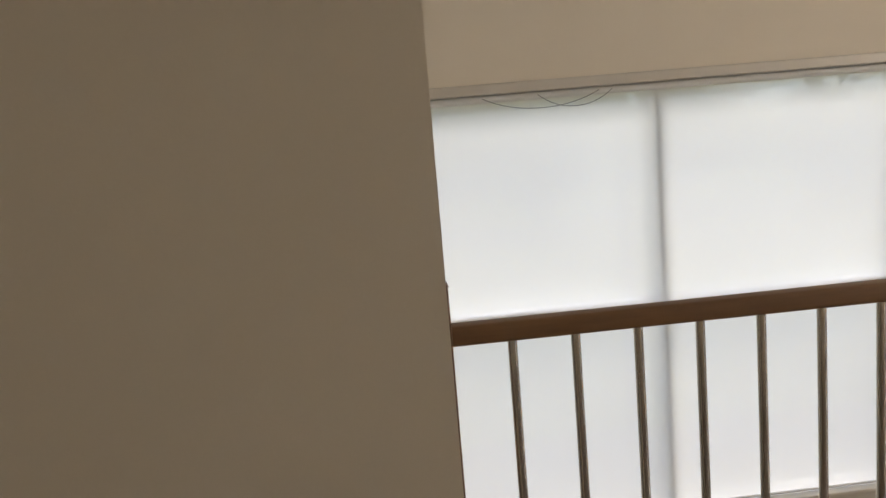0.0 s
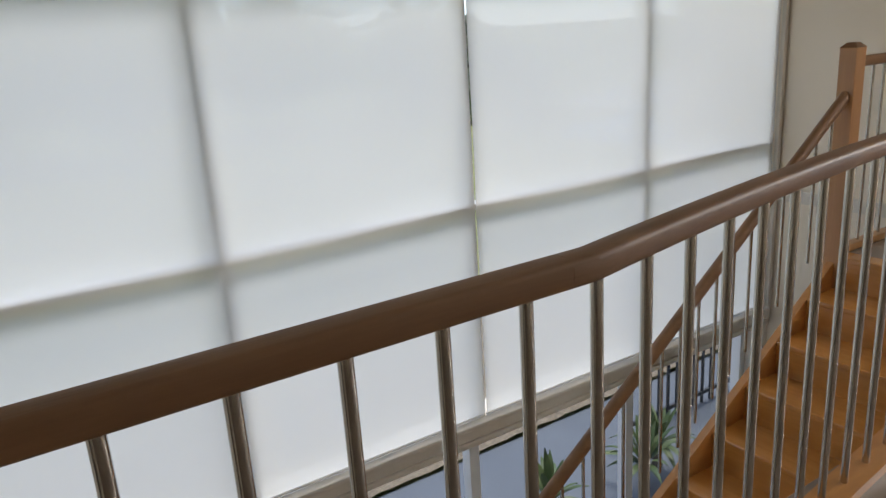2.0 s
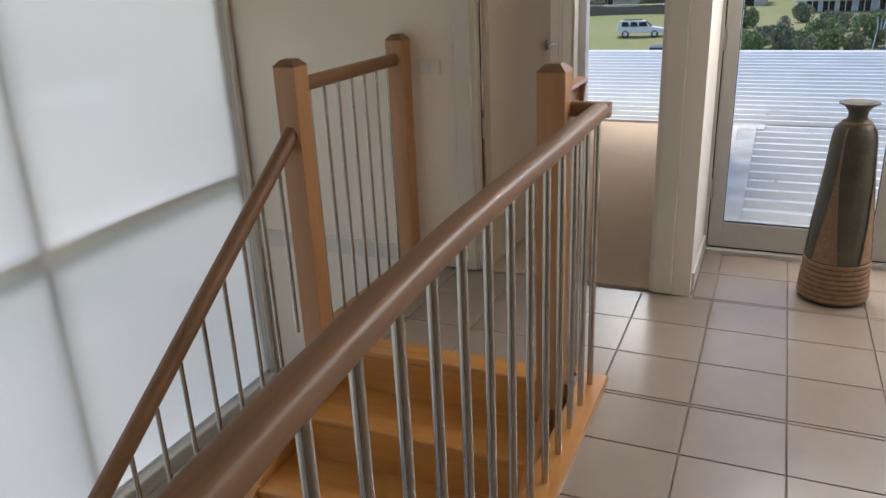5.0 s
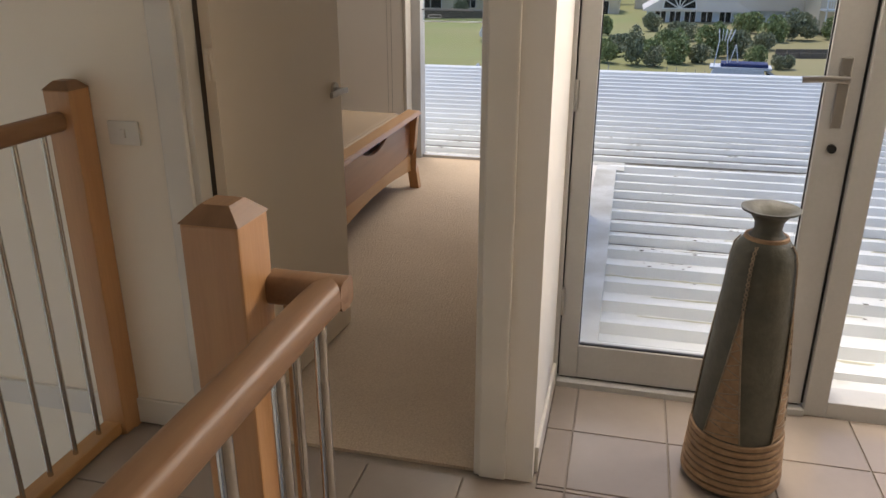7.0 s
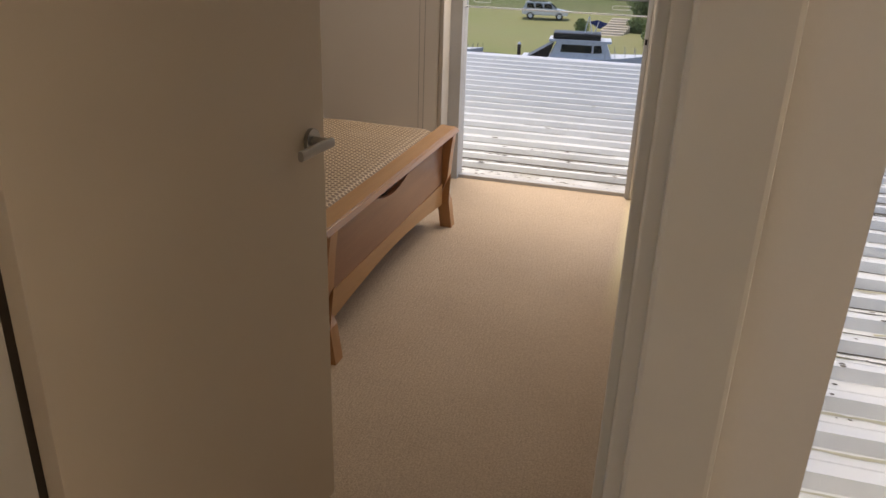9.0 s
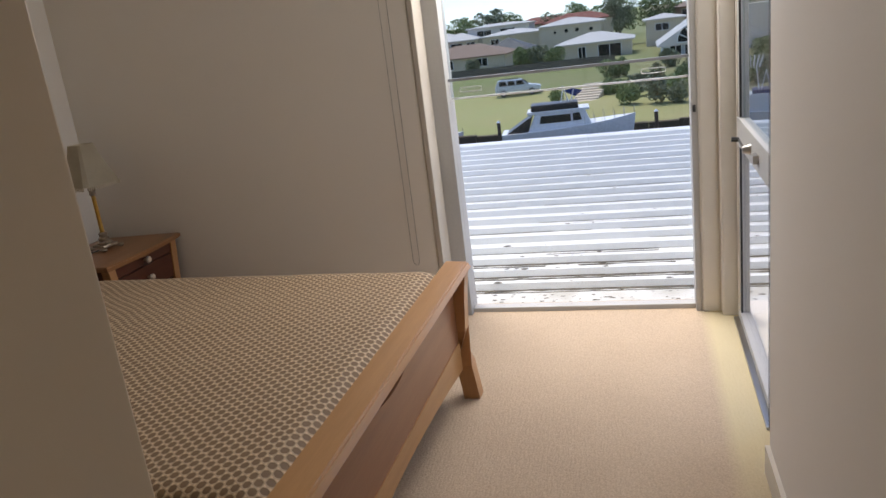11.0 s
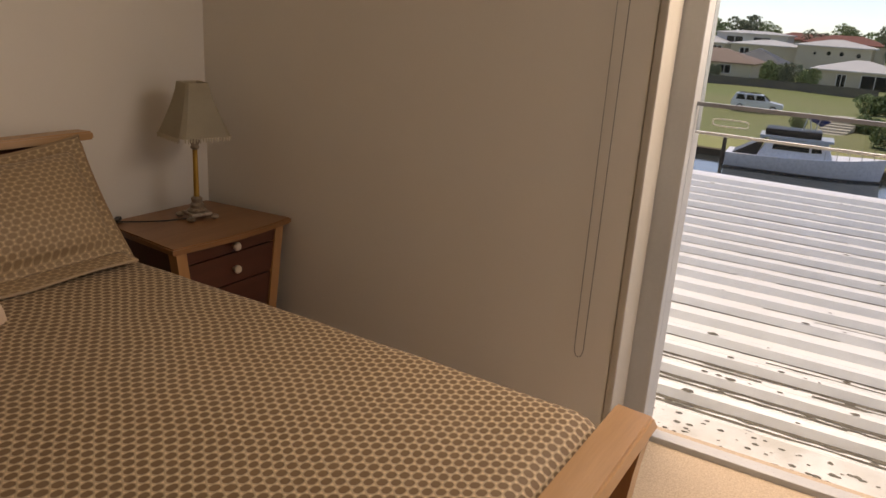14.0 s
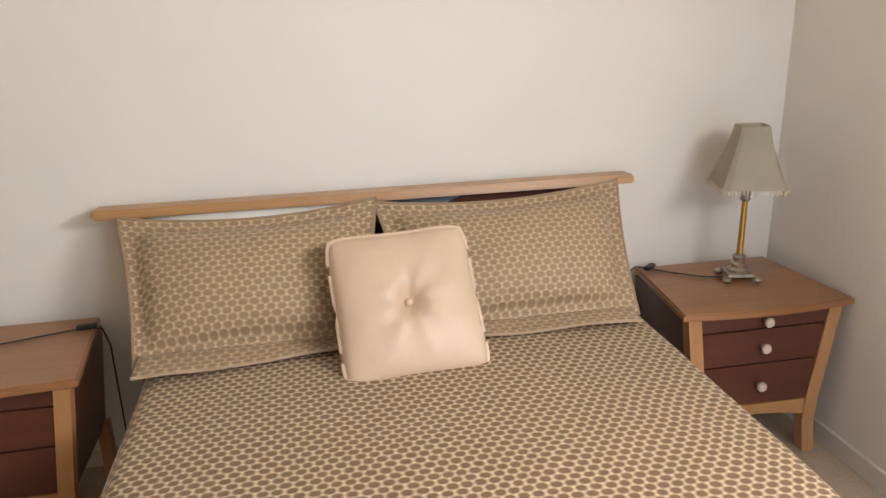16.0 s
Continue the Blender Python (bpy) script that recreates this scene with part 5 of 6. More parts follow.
box(bm, 7.19, -0.567, -0.20, 7.198, 9, -0.04)
part("apron_flashing", bm, M_FLASH, roof, "mould-speckled white flashing under the window")
bm = B()
box(bm, 3.71, -14, -0.05, 3.95, -0.567, -0.035, 0.002)
part("threshold_flashing", bm, M_FLASH, roof)
random.seed(5)
bm = B()


def on_roof(x, share):
    """Snap x to a place within its rib; gives x and the height of the sheet there."""
    x0, p, h = (3.85, PN, 0.048) if x < RX else (RX, PF, 0.036)
    k = int((x - x0) / p)
    x = x0 + p * (k + share)
    return x, roof_z(x) + (h if 0.69 <= share <= 0.865 else 0.0)


for k in range(1000):
    if k < 170:
        x, y, s = random.uniform(6.99, 7.18), random.uniform(-0.5, 2.5), random.uniform(0.002, 0.012)
        z = -0.0375
    else:
        x, y = random.uniform(RX + 0.05, 10.5), random.uniform(-5, 4)
        if k > 560:
            x, y = random.uniform(4.6, 9.0), -0.6 - abs(random.gauss(0, 1.6))
        elif k < 400:
            x = RX + 0.02 + abs(random.gauss(0, 0.45))
        x, z = on_roof(x, random.choice((0.72, 0.76, 0.80, 0.12, 0.18, 0.45, 0.5)))
        z, s = z + 0.0006, random.uniform(0.003, 0.020) * random.random() * (0.5 if k > 560 else 1) + 0.0025
    ring = 9
    top = bm.verts.new((x, y, z + 0.0012))
    c0 = [bm.verts.new((x + s * (0.7 + 0.5 * random.random()) * math.cos(6.283 * i / ring), y + 1.5 * s * (0.7 + 0.5 * random.random()) * math.sin(6.283 * i / ring), z + 0.0004)) for i in range(ring)]
    for i in range(ring):
        bm.faces.new((c0[i], c0[(i + 1) % ring], top))
for k in range(900):
    if k < 330:      # wet grime in the valley
        x, y, L, w = RX + abs(random.gauss(0, 0.22)), random.uniform(-2.2, 2.4), random.uniform(0.2, 1.2), random.uniform(0.004, 0.020)
    elif k < 620:    # dirt caught at the feet of the ribs
        x, y, L, w = random.uniform(RX, 10.4), random.uniform(-4.5, 3.5), random.uniform(0.3, 1.6), random.uniform(0.002, 0.006)
    else:
        x, y, L, w = random.uniform(5.2, 9.0), -0.7 - abs(random.gauss(0, 1.5)), random.uniform(0.06, 0.6), random.uniform(0.002, 0.009)
    x, z = on_roof(x, random.choice((0.56, 0.575, 0.59, 0.57, 0.05, 0.40)))
    n5 = 10
    lift = 0.0015 + 0.1 * w
    a = [bm.verts.new((x - w * random.random(), y + L * i / n5, roof_z(x - w) + lift)) for i in range(n5 + 1)]
    c = [bm.verts.new((x + 0.3 * w * random.random() + 0.001, y + L * i / n5, roof_z(x) + lift + 0.0008)) for i in range(n5 + 1)]
    for i in range(n5):
        bm.faces.new((a[i], a[i + 1], c[i + 1], c[i]))
tagged(solid("lichen_spots", bm, M_MOULD, "dark lichen spots on the white roof", "lichen"), kind="stuff")

random.seed(9)
bm = B()
for k in range(46):
    x, _ = on_roof(3.85 + PN * (random.randint(1, 9) + 0.01), random.choice((0.08, 0.42, 0.52)))
    y, L, w = random.uniform(-3.0, -0.7), random.uniform(0.12, 0.7), random.uniform(0.004, 0.02)
    n5 = 12
    a = [bm.verts.new((x - w * random.uniform(0.2, 1), y + L * i / n5, roof_z(x) + 0.0018)) for i in range(n5 + 1)]
    c = [bm.verts.new((x + w * random.uniform(0.1, 0.6) * math.sin(math.pi * i / n5) + 0.001, y + L * i / n5, roof_z(x) + 0.0022)) for i in range(n5 + 1)]
    for i in range(n5):
        bm.faces.new((a[i], a[i + 1], c[i + 1], c[i]))
tagged(solid("algae_streaks", bm, M_ALGAE, "faint olive algae streaks on the white roof", "algae"), kind="stuff")

# ---- garden below the stairwell window ----
fence = thing("garden_fence", "black iron picket fence by the path", "fence", "", (4.2, 3.6, LOW))
for y0, y1, x0, x1 in ((2.95, 2.95, 3.3, 5.2),):
    part("fence_rail", box(B(), x0, 3.55, -2.02, x1, 3.58, -1.98), M_IRON, fence)
    part("fence_rail", box(B(), x0, 3.55, -2.62, x1, 3.58, -2.58), M_IRON, fence)
    for k in range(15):
        xx = x0 + (x1 - x0) * k / 14
        part("picket", box(B(), xx - 0.012, 3.553, LOW - 0.02, xx + 0.012, 3.577, -1.99), M_IRON, fence)


def palm(x, y, z, size, seed):
    random.seed(seed)
    t = thing("palm_plant", "green strap-leaved garden plant below the window", "plant", "garden plants", (x, y, z))
    part("stem", cyl(B(), (x, y, z), (x, y, z + 0.25), 0.05, 0.03, 8), M_BARK, t)
    for k in range(22):
        a, el = random.uniform(0, 6.28), random.uniform(0.35, 1.35)
        L = size * random.uniform(0.7, 1.1)
        b = B()
        prev = None
        for i in range(8):
            u = i / 7
            r = L * u * math.cos(el)
            h = L * u * math.sin(el) - 0.55 * L * u * u * (1.2 - el * 0.6)
            w = 0.032 * math.sin(math.pi * min(1, u * 0.9 + 0.1)) + 0.002
            c = Vector((x + r * math.cos(a), y + r * math.sin(a), z + 0.22 + h))
            s = Vector((-math.sin(a), math.cos(a), 0)) * w
            cur = [b.verts.new(c - s), b.verts.new(c + Vector((0, 0, -0.008))), b.verts.new(c + s)]
            if prev:
                b.faces.new((prev[0], prev[1], cur[1], cur[0]))
                b.faces.new((prev[1], prev[2], cur[2], cur[1]))
            prev = cur
        part("leaf", b, M_PALM, t, "", True)


palm(1.75, 3.0, LOW - 0.02, 0.55, 1)
palm(2.75, 2.9, LOW - 0.02, 0.6, 2)
palm(3.1, 3.05, LOW - 0.02, 0.5, 3)


# ---- boats ----
def boat(x, y, yaw, L, label, cabin=True, canvas=False, tall=1.0, z=-6.8):
    t = thing("boat", label, "boat", "moored boats", (x, y, z))
    t.rotation_euler[2] = radians(yaw)

    def bp(name, b, material, lab="", smooth=False, up=None):
        o = new(name, mesh_of(name, b, material, smooth))
        o.parent = up or t
        if lab:
            o["label"] = lab
        return o

    b = B()
    secs = []
    n = 16
    for i in range(n + 1):
        u = i / n
        hw = 0.16 * L * (1 - max(0, (u - 0.45) / 0.55) ** 2.2) * (0.9 + 0.1 * min(1, u * 4))
        sheer = 0.105 * L + 0.055 * L * u * u
        xx = L * (u - 0.5)
        row = []
        for s in (-1, 1):
            row += [(xx, s * hw, sheer), (xx - 0.02 * L * u, s * hw * 0.86, 0.02 * L), (xx - 0.05 * L * u, s * hw * 0.35, -0.05 * L)]
        order = [row[0], row[1], row[2], row[5], row[4], row[3]]
        secs.append([b.verts.new(q) for q in order])
    for A, C in zip(secs, secs[1:]):
        for k in range(5):
            b.faces.new((A[k], A[k + 1], C[k + 1], C[k]))
        b.faces.new((A[5], A[0], C[0], C[5]))
    b.faces.new(secs[0])
    bmesh.ops.remove_doubles(b, verts=b.verts, dist=0.001)
    hull = bp("hull", b, M_HULL, "white hull with a dark waterline", True)
    b = B()
    for i in range(n):
        u = i / n
        hw = 0.16 * L * (1 - max(0, (u - 0.45) / 0.55) ** 2.2) * 0.89
        box(b, L * (u - 0.5) - 0.01 * L, -hw - 0.01, -0.02 * L, L * (u - 0.5) + 0.055 * L, hw + 0.01, 0.012 * L)
    bp("waterline", b, M_BOATGLASS, "dark boot stripe", False, hull)
    if cabin:
        z0 = 0.105 * L
        b = B()
        w = 0.115 * L
        poly(b, [(-0.30 * L, -w, z0), (0.17 * L, -w, z0 + 0.02 * L), (0.12 * L, -w * 0.93, z0 + 0.14 * L * tall), (-0.24 * L, -w * 0.93, z0 + 0.125 * L * tall)], (0, 2 * w, 0))
        cb = bp("cabin", b, M_HULL, "white wheelhouse")
        b = B()
        for s in (-1, 1):
            yy = s * (w + 0.004)
            poly(b, [(-0.21 * L, yy, z0 + 0.055 * L), (0.02 * L, yy, z0 + 0.055 * L), (0.02 * L, yy, z0 + 0.11 * L), (-0.20 * L, yy, z0 + 0.11 * L)], (0, s * 0.01, 0))
            poly(b, [(0.035 * L, yy, z0 + 0.055 * L), (0.10 * L, yy, z0 + 0.06 * L), (0.085 * L, yy, z0 + 0.115 * L), (0.035 * L, yy, z0 + 0.11 * L)], (0, s * 0.01, 0))
        bp("cabin_window", b, M_BOATGLASS, "dark side windows", False, cb)
        bp("cabin_roof", box(B(), -0.30 * L, -w * 1.02, z0 + 0.128 * L * tall, 0.16 * L, w * 1.02, z0 + 0.145 * L * tall, 0.02), M_HULL, "", False, cb)
        b = B()
        box(b, -0.27 * L, -w * 0.9, z0 + 0.145 * L * tall, 0.08 * L, w * 0.9, z0 + (0.172 if canvas else 0.19) * L * tall, 0.05)
        bp("fly_cover", b, M_BLACK if not canvas else M_CANVAS, "dark canvas cover on the roof", True)
        b = B()
        poly(b, [(-0.46 * L, -w, z0), (-0.30 * L, -w, z0), (-0.26 * L, -w, z0 + 0.12 * L)], (0, 2 * w, 0))
        bp("stern_cover", b, M_BLACK, "dark canvas cover at the stern")
        b = B()
        cyl(b, (-0.05 * L, 0, z0 + 0.15 * L), (-0.02 * L, 0, z0 + 0.31 * L), 0.03, n=6)
        cyl(b, (0.02 * L, 0, z0 + 0.15 * L), (-0.02 * L, 0, z0 + 0.31 * L), 0.03, n=6)
        bp("mast", b, M_HULL)
        if canvas:
            b = B()
            for sx, sy in ((0.02, -0.7), (0.02, 0.7), (0.14, -0.7), (0.14, 0.7)):
                cyl(b, (sx * L, sy * w, z0 + 0.05 * L), (0.08 * L + (sx - 0.08) * 0.5 * L, sy * w * 0.8, z0 + 0.34 * L), 0.035, n=6)
            for kk in range(5):
                cyl(b, ((0.03 + 0.02 * kk) * L, -0.6 * w, z0 + 0.335 * L), ((0.0 + 0.03 * kk) * L, -0.6 * w, z0 + 0.42 * L), 0.025, n=6)
                cyl(b, ((0.03 + 0.02 * kk) * L, 0.6 * w, z0 + 0.335 * L), ((0.0 + 0.03 * kk) * L, 0.6 * w, z0 + 0.42 * L), 0.025, n=6)
            bp("tower", b, M_HULL, "white tubular tower with rod holders")
    b = B()
    for i in range(6):
        u = 0.62 + 0.37 * i / 5
        hw = 0.16 * L * (1 - max(0, (u - 0.45) / 0.55) ** 2.2) * 0.92
        sh = 0.105 * L + 0.055 * L * u * u
        for s in (-1, 1):
            cyl(b, (L * (u - 0.5), s * hw, sh - 0.02), (L * (u - 0.5), s * hw, sh + 0.06 * L), 0.018, n=6)
    bp("bow_rail", b, M_NICKEL)
    return t


boat(54.6, 5.15, -84, 8.8, "white cabin cruiser moored on the canal")
boat(54.7, -7.0, 84, 8.2, "white sports boat with blue canvas on the canal", True, True)
boat(57.0, 15.5, -80, 5.0, "small white runabout at the canal edge", True, False)
flag = thing("blue_flag", "blue canvas cover on a pole above the cruiser", "flag", "", (54.8, 4.9, -4.6))
part("pole", cyl(B(), (54.8, 5.1, -4.95), (54.9, 4.7, -3.5), 0.03, n=6), M_HULL, flag)
b = B()
poly(b, [(54.9, 5.4, -3.55), (54.9, 4.8, -3.4), (54.9, 4.1, -3.6), (54.9, 4.6, -3.95)], (0.06, 0, 0))
part("canvas", b, M_CANVAS, flag)


# ---- parked car on the lawn ----
def car(x, y, yaw):
    z = ground_z(x, y)
    t = thing("car", "white four-wheel-drive wagon parked on the lawn", "car", "", (x, y, z))
    t.rotation_euler[2] = radians(yaw)

    def cp(name, b, material, up=None, smooth=False):
        o = new(name, mesh_of(name, b, material, smooth))
        o.parent = up or t
        return o

    b = B()
    poly(b, [(-2.3, -0.9, 0.45), (2.3, -0.9, 0.42), (2.35, -0.9, 0.85), (1.25, -0.9, 1.02), (0.6, -0.9, 1.08), (-2.3, -0.9, 1.05)], (0, 1.8, 0))
    bmesh.ops.bevel(b, geom=b.edges[:], offset=0.07, segments=2, affect="EDGES")
    body = cp("body", b, M_CARPAINT, None, True)
    b = B()
    poly(b, [(-2.25, -0.78, 1.03), (1.15, -0.78, 1.03), (0.45, -0.70, 1.62), (-1.95, -0.70, 1.66)], (0, 1.5, 0))
    bmesh.ops.bevel(b, geom=b.edges[:], offset=0.06, segments=2, affect="EDGES")
    cp("cabin", b, M_CARPAINT, None, True)
    for s in (-1, 1):
        b = B()
        yy = -0.03 + s * 0.755
        for xa, xb in ((-1.85, -1.05), (-0.98, -0.2), (-0.13, 0.72)):
            poly(b, [(xa, yy, 1.1), (xb, yy, 1.1), (xb - 0.18, yy, 1.55), (xa + 0.03, yy, 1.55)], (0, s * 0.03, 0))
        cp("side_window", b, M_BOATGLASS, body)
    b = B()
    poly(b, [(1.10, -0.66, 1.09), (1.10, 0.62, 1.09), (0.52, 0.6, 1.57), (0.52, -0.64, 1.57)], (0.03, 0, 0.03))
    cp("windscreen", b, M_BOATGLASS, body)
    for sx in (-1.45, 1.45):
        for sy in (-0.9, 0.72):
            w = cp("wheel", cyl(B(), (sx, sy, 0.36), (sx, sy + 0.18, 0.36), 0.36, n=20), M_TYRE)
            cp("rim", cyl(B(), (sx, sy - 0.01, 0.36), (sx, sy + 0.19, 0.36), 0.21, n=14), M_CARPAINT, w)
    b = B()
    box(b, -1.7, -0.66, 1.68, 0.2, -0.62, 1.73)
    box(b, -1.7, 0.56, 1.68, 0.2, 0.60, 1.73)
    cp("roof_rack", b, M_TYRE)


car(82.0, 12.7, -82)


# ---- trees and bushes ----
def foliage(bm, cx, cy, cz, rx, ry, rz, count, leaf, rng):
    """Many small leaf clumps scattered in lobes."""
    for _ in range(count):
        a, h = rng.uniform(0, 6.283), rng.uniform(-1, 1)
        r = (rng.random() ** 0.4) * math.sqrt(max(0.05, 1 - h * h))
        c = Vector((cx + rx * r * math.cos(a), cy + ry * r * math.sin(a), cz + rz * h))
        s = leaf * rng.uniform(0.5, 1.3)
        q = Euler((rng.uniform(0, 6.28), rng.uniform(0, 6.28), 0)).to_matrix()
        vs = [bm.verts.new(c + q @ Vector(p) * s) for p in ((-1, -0.5, 0), (0.2, -0.8, 0.2), (1, 0.1, 0), (0.3, 0.8, -0.2), (-0.7, 0.5, 0.15))]
        bm.faces.new(vs)


def tree(x, y, h, w, seed, material, z=None, dense=1.0, label="leafy green tree beyond the canal", group="far trees"):
    rng = random.Random(seed)
    z = ground_z(x, y) if z is None else z
    t = thing("tree", label, "tree", group, (x, y, z))
    b = B()
    cyl(b, (x, y, z), (x + 0.1, y, z + h * 0.55), 0.035 * h, 0.018 * h, 8)
    for k in range(6):
        a = rng.uniform(0, 6.28)
        zz = z + h * rng.uniform(0.3, 0.5)
        cyl(b, (x, y, zz), (x + 0.3 * w * math.cos(a), y + 0.3 * w * math.sin(a), zz + h * 0.25), 0.012 * h, 0.005 * h, 6)
    part("trunk", b, M_BARK, t)
    b = B()
    for k in range(13):
        a = rng.uniform(0, 6.28)
        r = rng.uniform(0, 0.36) * w
        zz = z + h * rng.uniform(0.38, 0.86)
        rr = w * rng.uniform(0.13, 0.24)
        foliage(b, x + r * math.cos(a), y + r * math.sin(a), zz, rr, rr, rr * 0.75, int(190 * dense), 0.024 * w, rng)
    part("crown", b, material, t)


def bush(x, y, w, h, seed, material):
    rng = random.Random(seed)
    z = ground_z(x, y)
    t = thing("bush", "rounded dark green garden bush on the bank", "bush", "bank bushes", (x, y, z))
    b = B()
    for k in range(7):
        foliage(b, x + rng.uniform(-0.2, 0.2) * w, y + rng.uniform(-0.3, 0.3) * w, z + h * rng.uniform(0.35, 0.6), w * rng.uniform(0.2, 0.34), w * rng.uniform(0.2, 0.34), h * rng.uniform(0.28, 0.46), 300, 0.042 * w, rng)
    part("leaves", b, material, t)


for k, (x, y, h, w) in enumerate([(150, 4, 9.5, 8), (152, -1.5, 9.2, 7), (148, -4.5, 9.6, 6), (150, -11, 9.3, 9), (156, -17, 9, 8), (180, 40, 9, 10), (182, 33, 9.4, 12), (180, 27, 8.4, 8),
                                  (190, 14, 8.6, 10), (188, 20, 7.5, 9), (185, 47, 8, 9), (195, 6, 8, 12), (200, -22, 10, 14), (175, 36, 6, 7), (128, 31, 3.6, 3.5), (165, -30, 9, 9), (160, -40, 10, 10),
                                  (210, 55, 8, 14), (210, 65, 8, 14), (150, -50, 9, 10), (140, -36, 8, 7)]):
    tree(x, y, h, w, 20 + k, M_LEAF if k % 3 else M_LEAF2)
for k in range(9):
    tree(-26 + 6.2 * k + 1.3 * math.sin(2.1 * k), 31 + 2.5 * math.cos(3.3 * k), 6.3 + 0.5 * math.sin(5 * k), 9.0, 140 + k, M_LEAF2 if k % 2 else M_LEAF, None, 1.0,
         "leafy tree in a row behind the stairwell blinds", "trees behind the blinds")
BANK = [(66, -0.5, 2.4, 3.0), (66.5, 1.2, 2.2, 1.9), (65.5, -2.4, 2.0, 1.6), (68, -4.4, 2.7, 2.4), (69, -6.2, 2.2, 1.6), (74, -7.5, 3.2, 3.2), (75, -9.6, 2.8, 2.6),
        (66, -10.2, 2.0, 1.9), (66.5, -12.2, 1.8, 1.2), (72, -2, 3.0, 1.5), (71, 1.0, 2.6, 1.4), (75, 3.0, 2.6, 1.4), (76, 0, 3, 1.6), (78, -4, 3.2, 1.9)]
SLOPE = [(80, -12.5, 2.6, 1.8), (72, 7.8, 1.5, 1.5), (88, -17.5, 3.6, 3.2), (86, -14.5, 3, 2.6), (79, -23.5, 1.6, 1.0), (77, -20, 1.4, 0.8), (84, -5.5, 3.2, 2.0), (88, 3, 3.2, 2.2),
         (94, -3, 3.0, 2.0), (112, 16.5, 3.2, 3.4), (112, 14, 3, 3.2), (111, 11.5, 3, 2.8), (113, 24, 2.4, 2.2), (90, -21, 3, 2.4), (88, -28, 4, 3), (95, -13, 3.4, 2.4)]
for k, (x, y, w, h) in enumerate(BANK + SLOPE):
    bush(x, y, w, h, 60 + k, M_LEAF if k % 2 else M_LEAF2)


# ---- houses across the water ----
def house(label, x, y, w, d, wall_h, roof_h, wall_m, roof_m, windows=(), group="far houses", over=0.5, kind="hip", base=-5.6, rounds=()):
    """A house whose front, w wide, faces -x at x; windows are (offset along y, bottom, width, height)."""
    t = thing("house", label, "house", group, (x + d / 2, y, base))
    part("wall", box(B(), x, y - w / 2, base, x + d, y + w / 2, base + wall_h), wall_m, t)
    b = B()
    z0, z1 = base + wall_h, base + wall_h + roof_h
    ax, bx2, ay, by = x - over, x + d + over, y - w / 2 - over, y + w / 2 + over
    v = [b.verts.new(q) for q in ((ax, ay, z0), (bx2, ay, z0), (bx2, by, z0), (ax, by, z0))]
    if kind == "hip":
        i = min(w, d) / 2
        if w >= d:
            u = [b.verts.new((x + d / 2, ay + i, z1)), b.verts.new((x + d / 2, by - i, z1))]
            fs = ((v[0], v[1], u[0]), (v[2], v[3], u[1]), (v[1], v[2], u[1], u[0]), (v[3], v[0], u[0], u[1]))
        else:
            u = [b.verts.new((ax + i, y, z1)), b.verts.new((bx2 - i, y, z1))]
            fs = ((v[3], v[0], u[0]), (v[1], v[2], u[1]), (v[0], v[1], u[1], u[0]), (v[2], v[3], u[0], u[1]))
    else:
        u = [b.verts.new((ax, y, z1)), b.verts.new((bx2, y, z1))]
        fs = ((v[0], v[1], u[1], u[0]), (v[2], v[3], u[0], u[1]), (v[3], v[0], u[0]), (v[1], v[2], u[1]))
    for f in fs:
        b.faces.new(f)
    b.faces.new(v)
    r = bmesh.ops.extrude_face_region(b, geom=[f for f in b.faces if len(f.verts) == 4 and all(abs(q.co.z - z0) < 1e-4 for q in f.verts)])
    bmesh.ops.translate(b, verts=[q for q in r["geom"] if isinstance(q, bmesh.types.BMVert)], vec=(0, 0, -0.18))
    part("roof", b, roof_m, t)
    for oy, oz, ww, wh in windows:
        b = B()
        box(b, x - 0.05, y + oy - ww / 2, base + oz, x + 0.02, y + oy + ww / 2, base + oz + wh)
        wdw = part("window", b, M_BOATGLASS, t, "dark window")
        b = B()
        for yy in (-ww / 2 - 0.05, 0, ww / 2 + 0.05):
            box(b, x - 0.09, y + oy + yy - 0.05, base + oz - 0.05, x - 0.03, y + oy + yy + 0.05, base + oz + wh + 0.05)
        box(b, x - 0.09, y + oy - ww / 2, base + oz + wh, x - 0.03, y + oy + ww / 2, base + oz + wh + 0.08)
        box(b, x - 0.09, y + oy - ww / 2, base + oz - 0.08, x - 0.03, y + oy + ww / 2, base + oz)
        part("frame", b, M_WHITE, wdw)
    for oy, oz, r0 in rounds:
        part("window", cyl(B(), (x - 0.06, y + oy, base + oz), (x + 0.02, y + oy, base + oz), r0, n=18), M_BOATGLASS, t, "round porthole window")
    return t


house("low cream house with a tan tiled roof", 118, 26.5, 13, 10, 2.4, 1.7, M_RENDER_CREAM, M_ROOF_TAN, ((3.2, 0.8, 3.4, 1.3), (-3, 0.9, 1.6, 1.1)))
house("brick house with a dark grey roof", 128, 21.5, 7.5, 8, 2.3, 2.0, M_ROOF_TAN, M_ROOF_GREY, ((1, 0.7, 1.6, 1.2),))
house("white two-storey house with a shallow pale roof", 145, 23.2, 10.6, 10, 4.6, 0.8, M_RENDER_CREAM, M_ROOF_WHITE, ((3, 3.0, 1.4, 0.9),))
house("pale flat-topped house behind the white ones", 165, 29, 13, 9, 6.2, 0.5, M_ROOF_WHITE, M_ROOF_WHITE, ((3, 4.3, 3, 1.2), (-2, 4.3, 3, 1.2)))
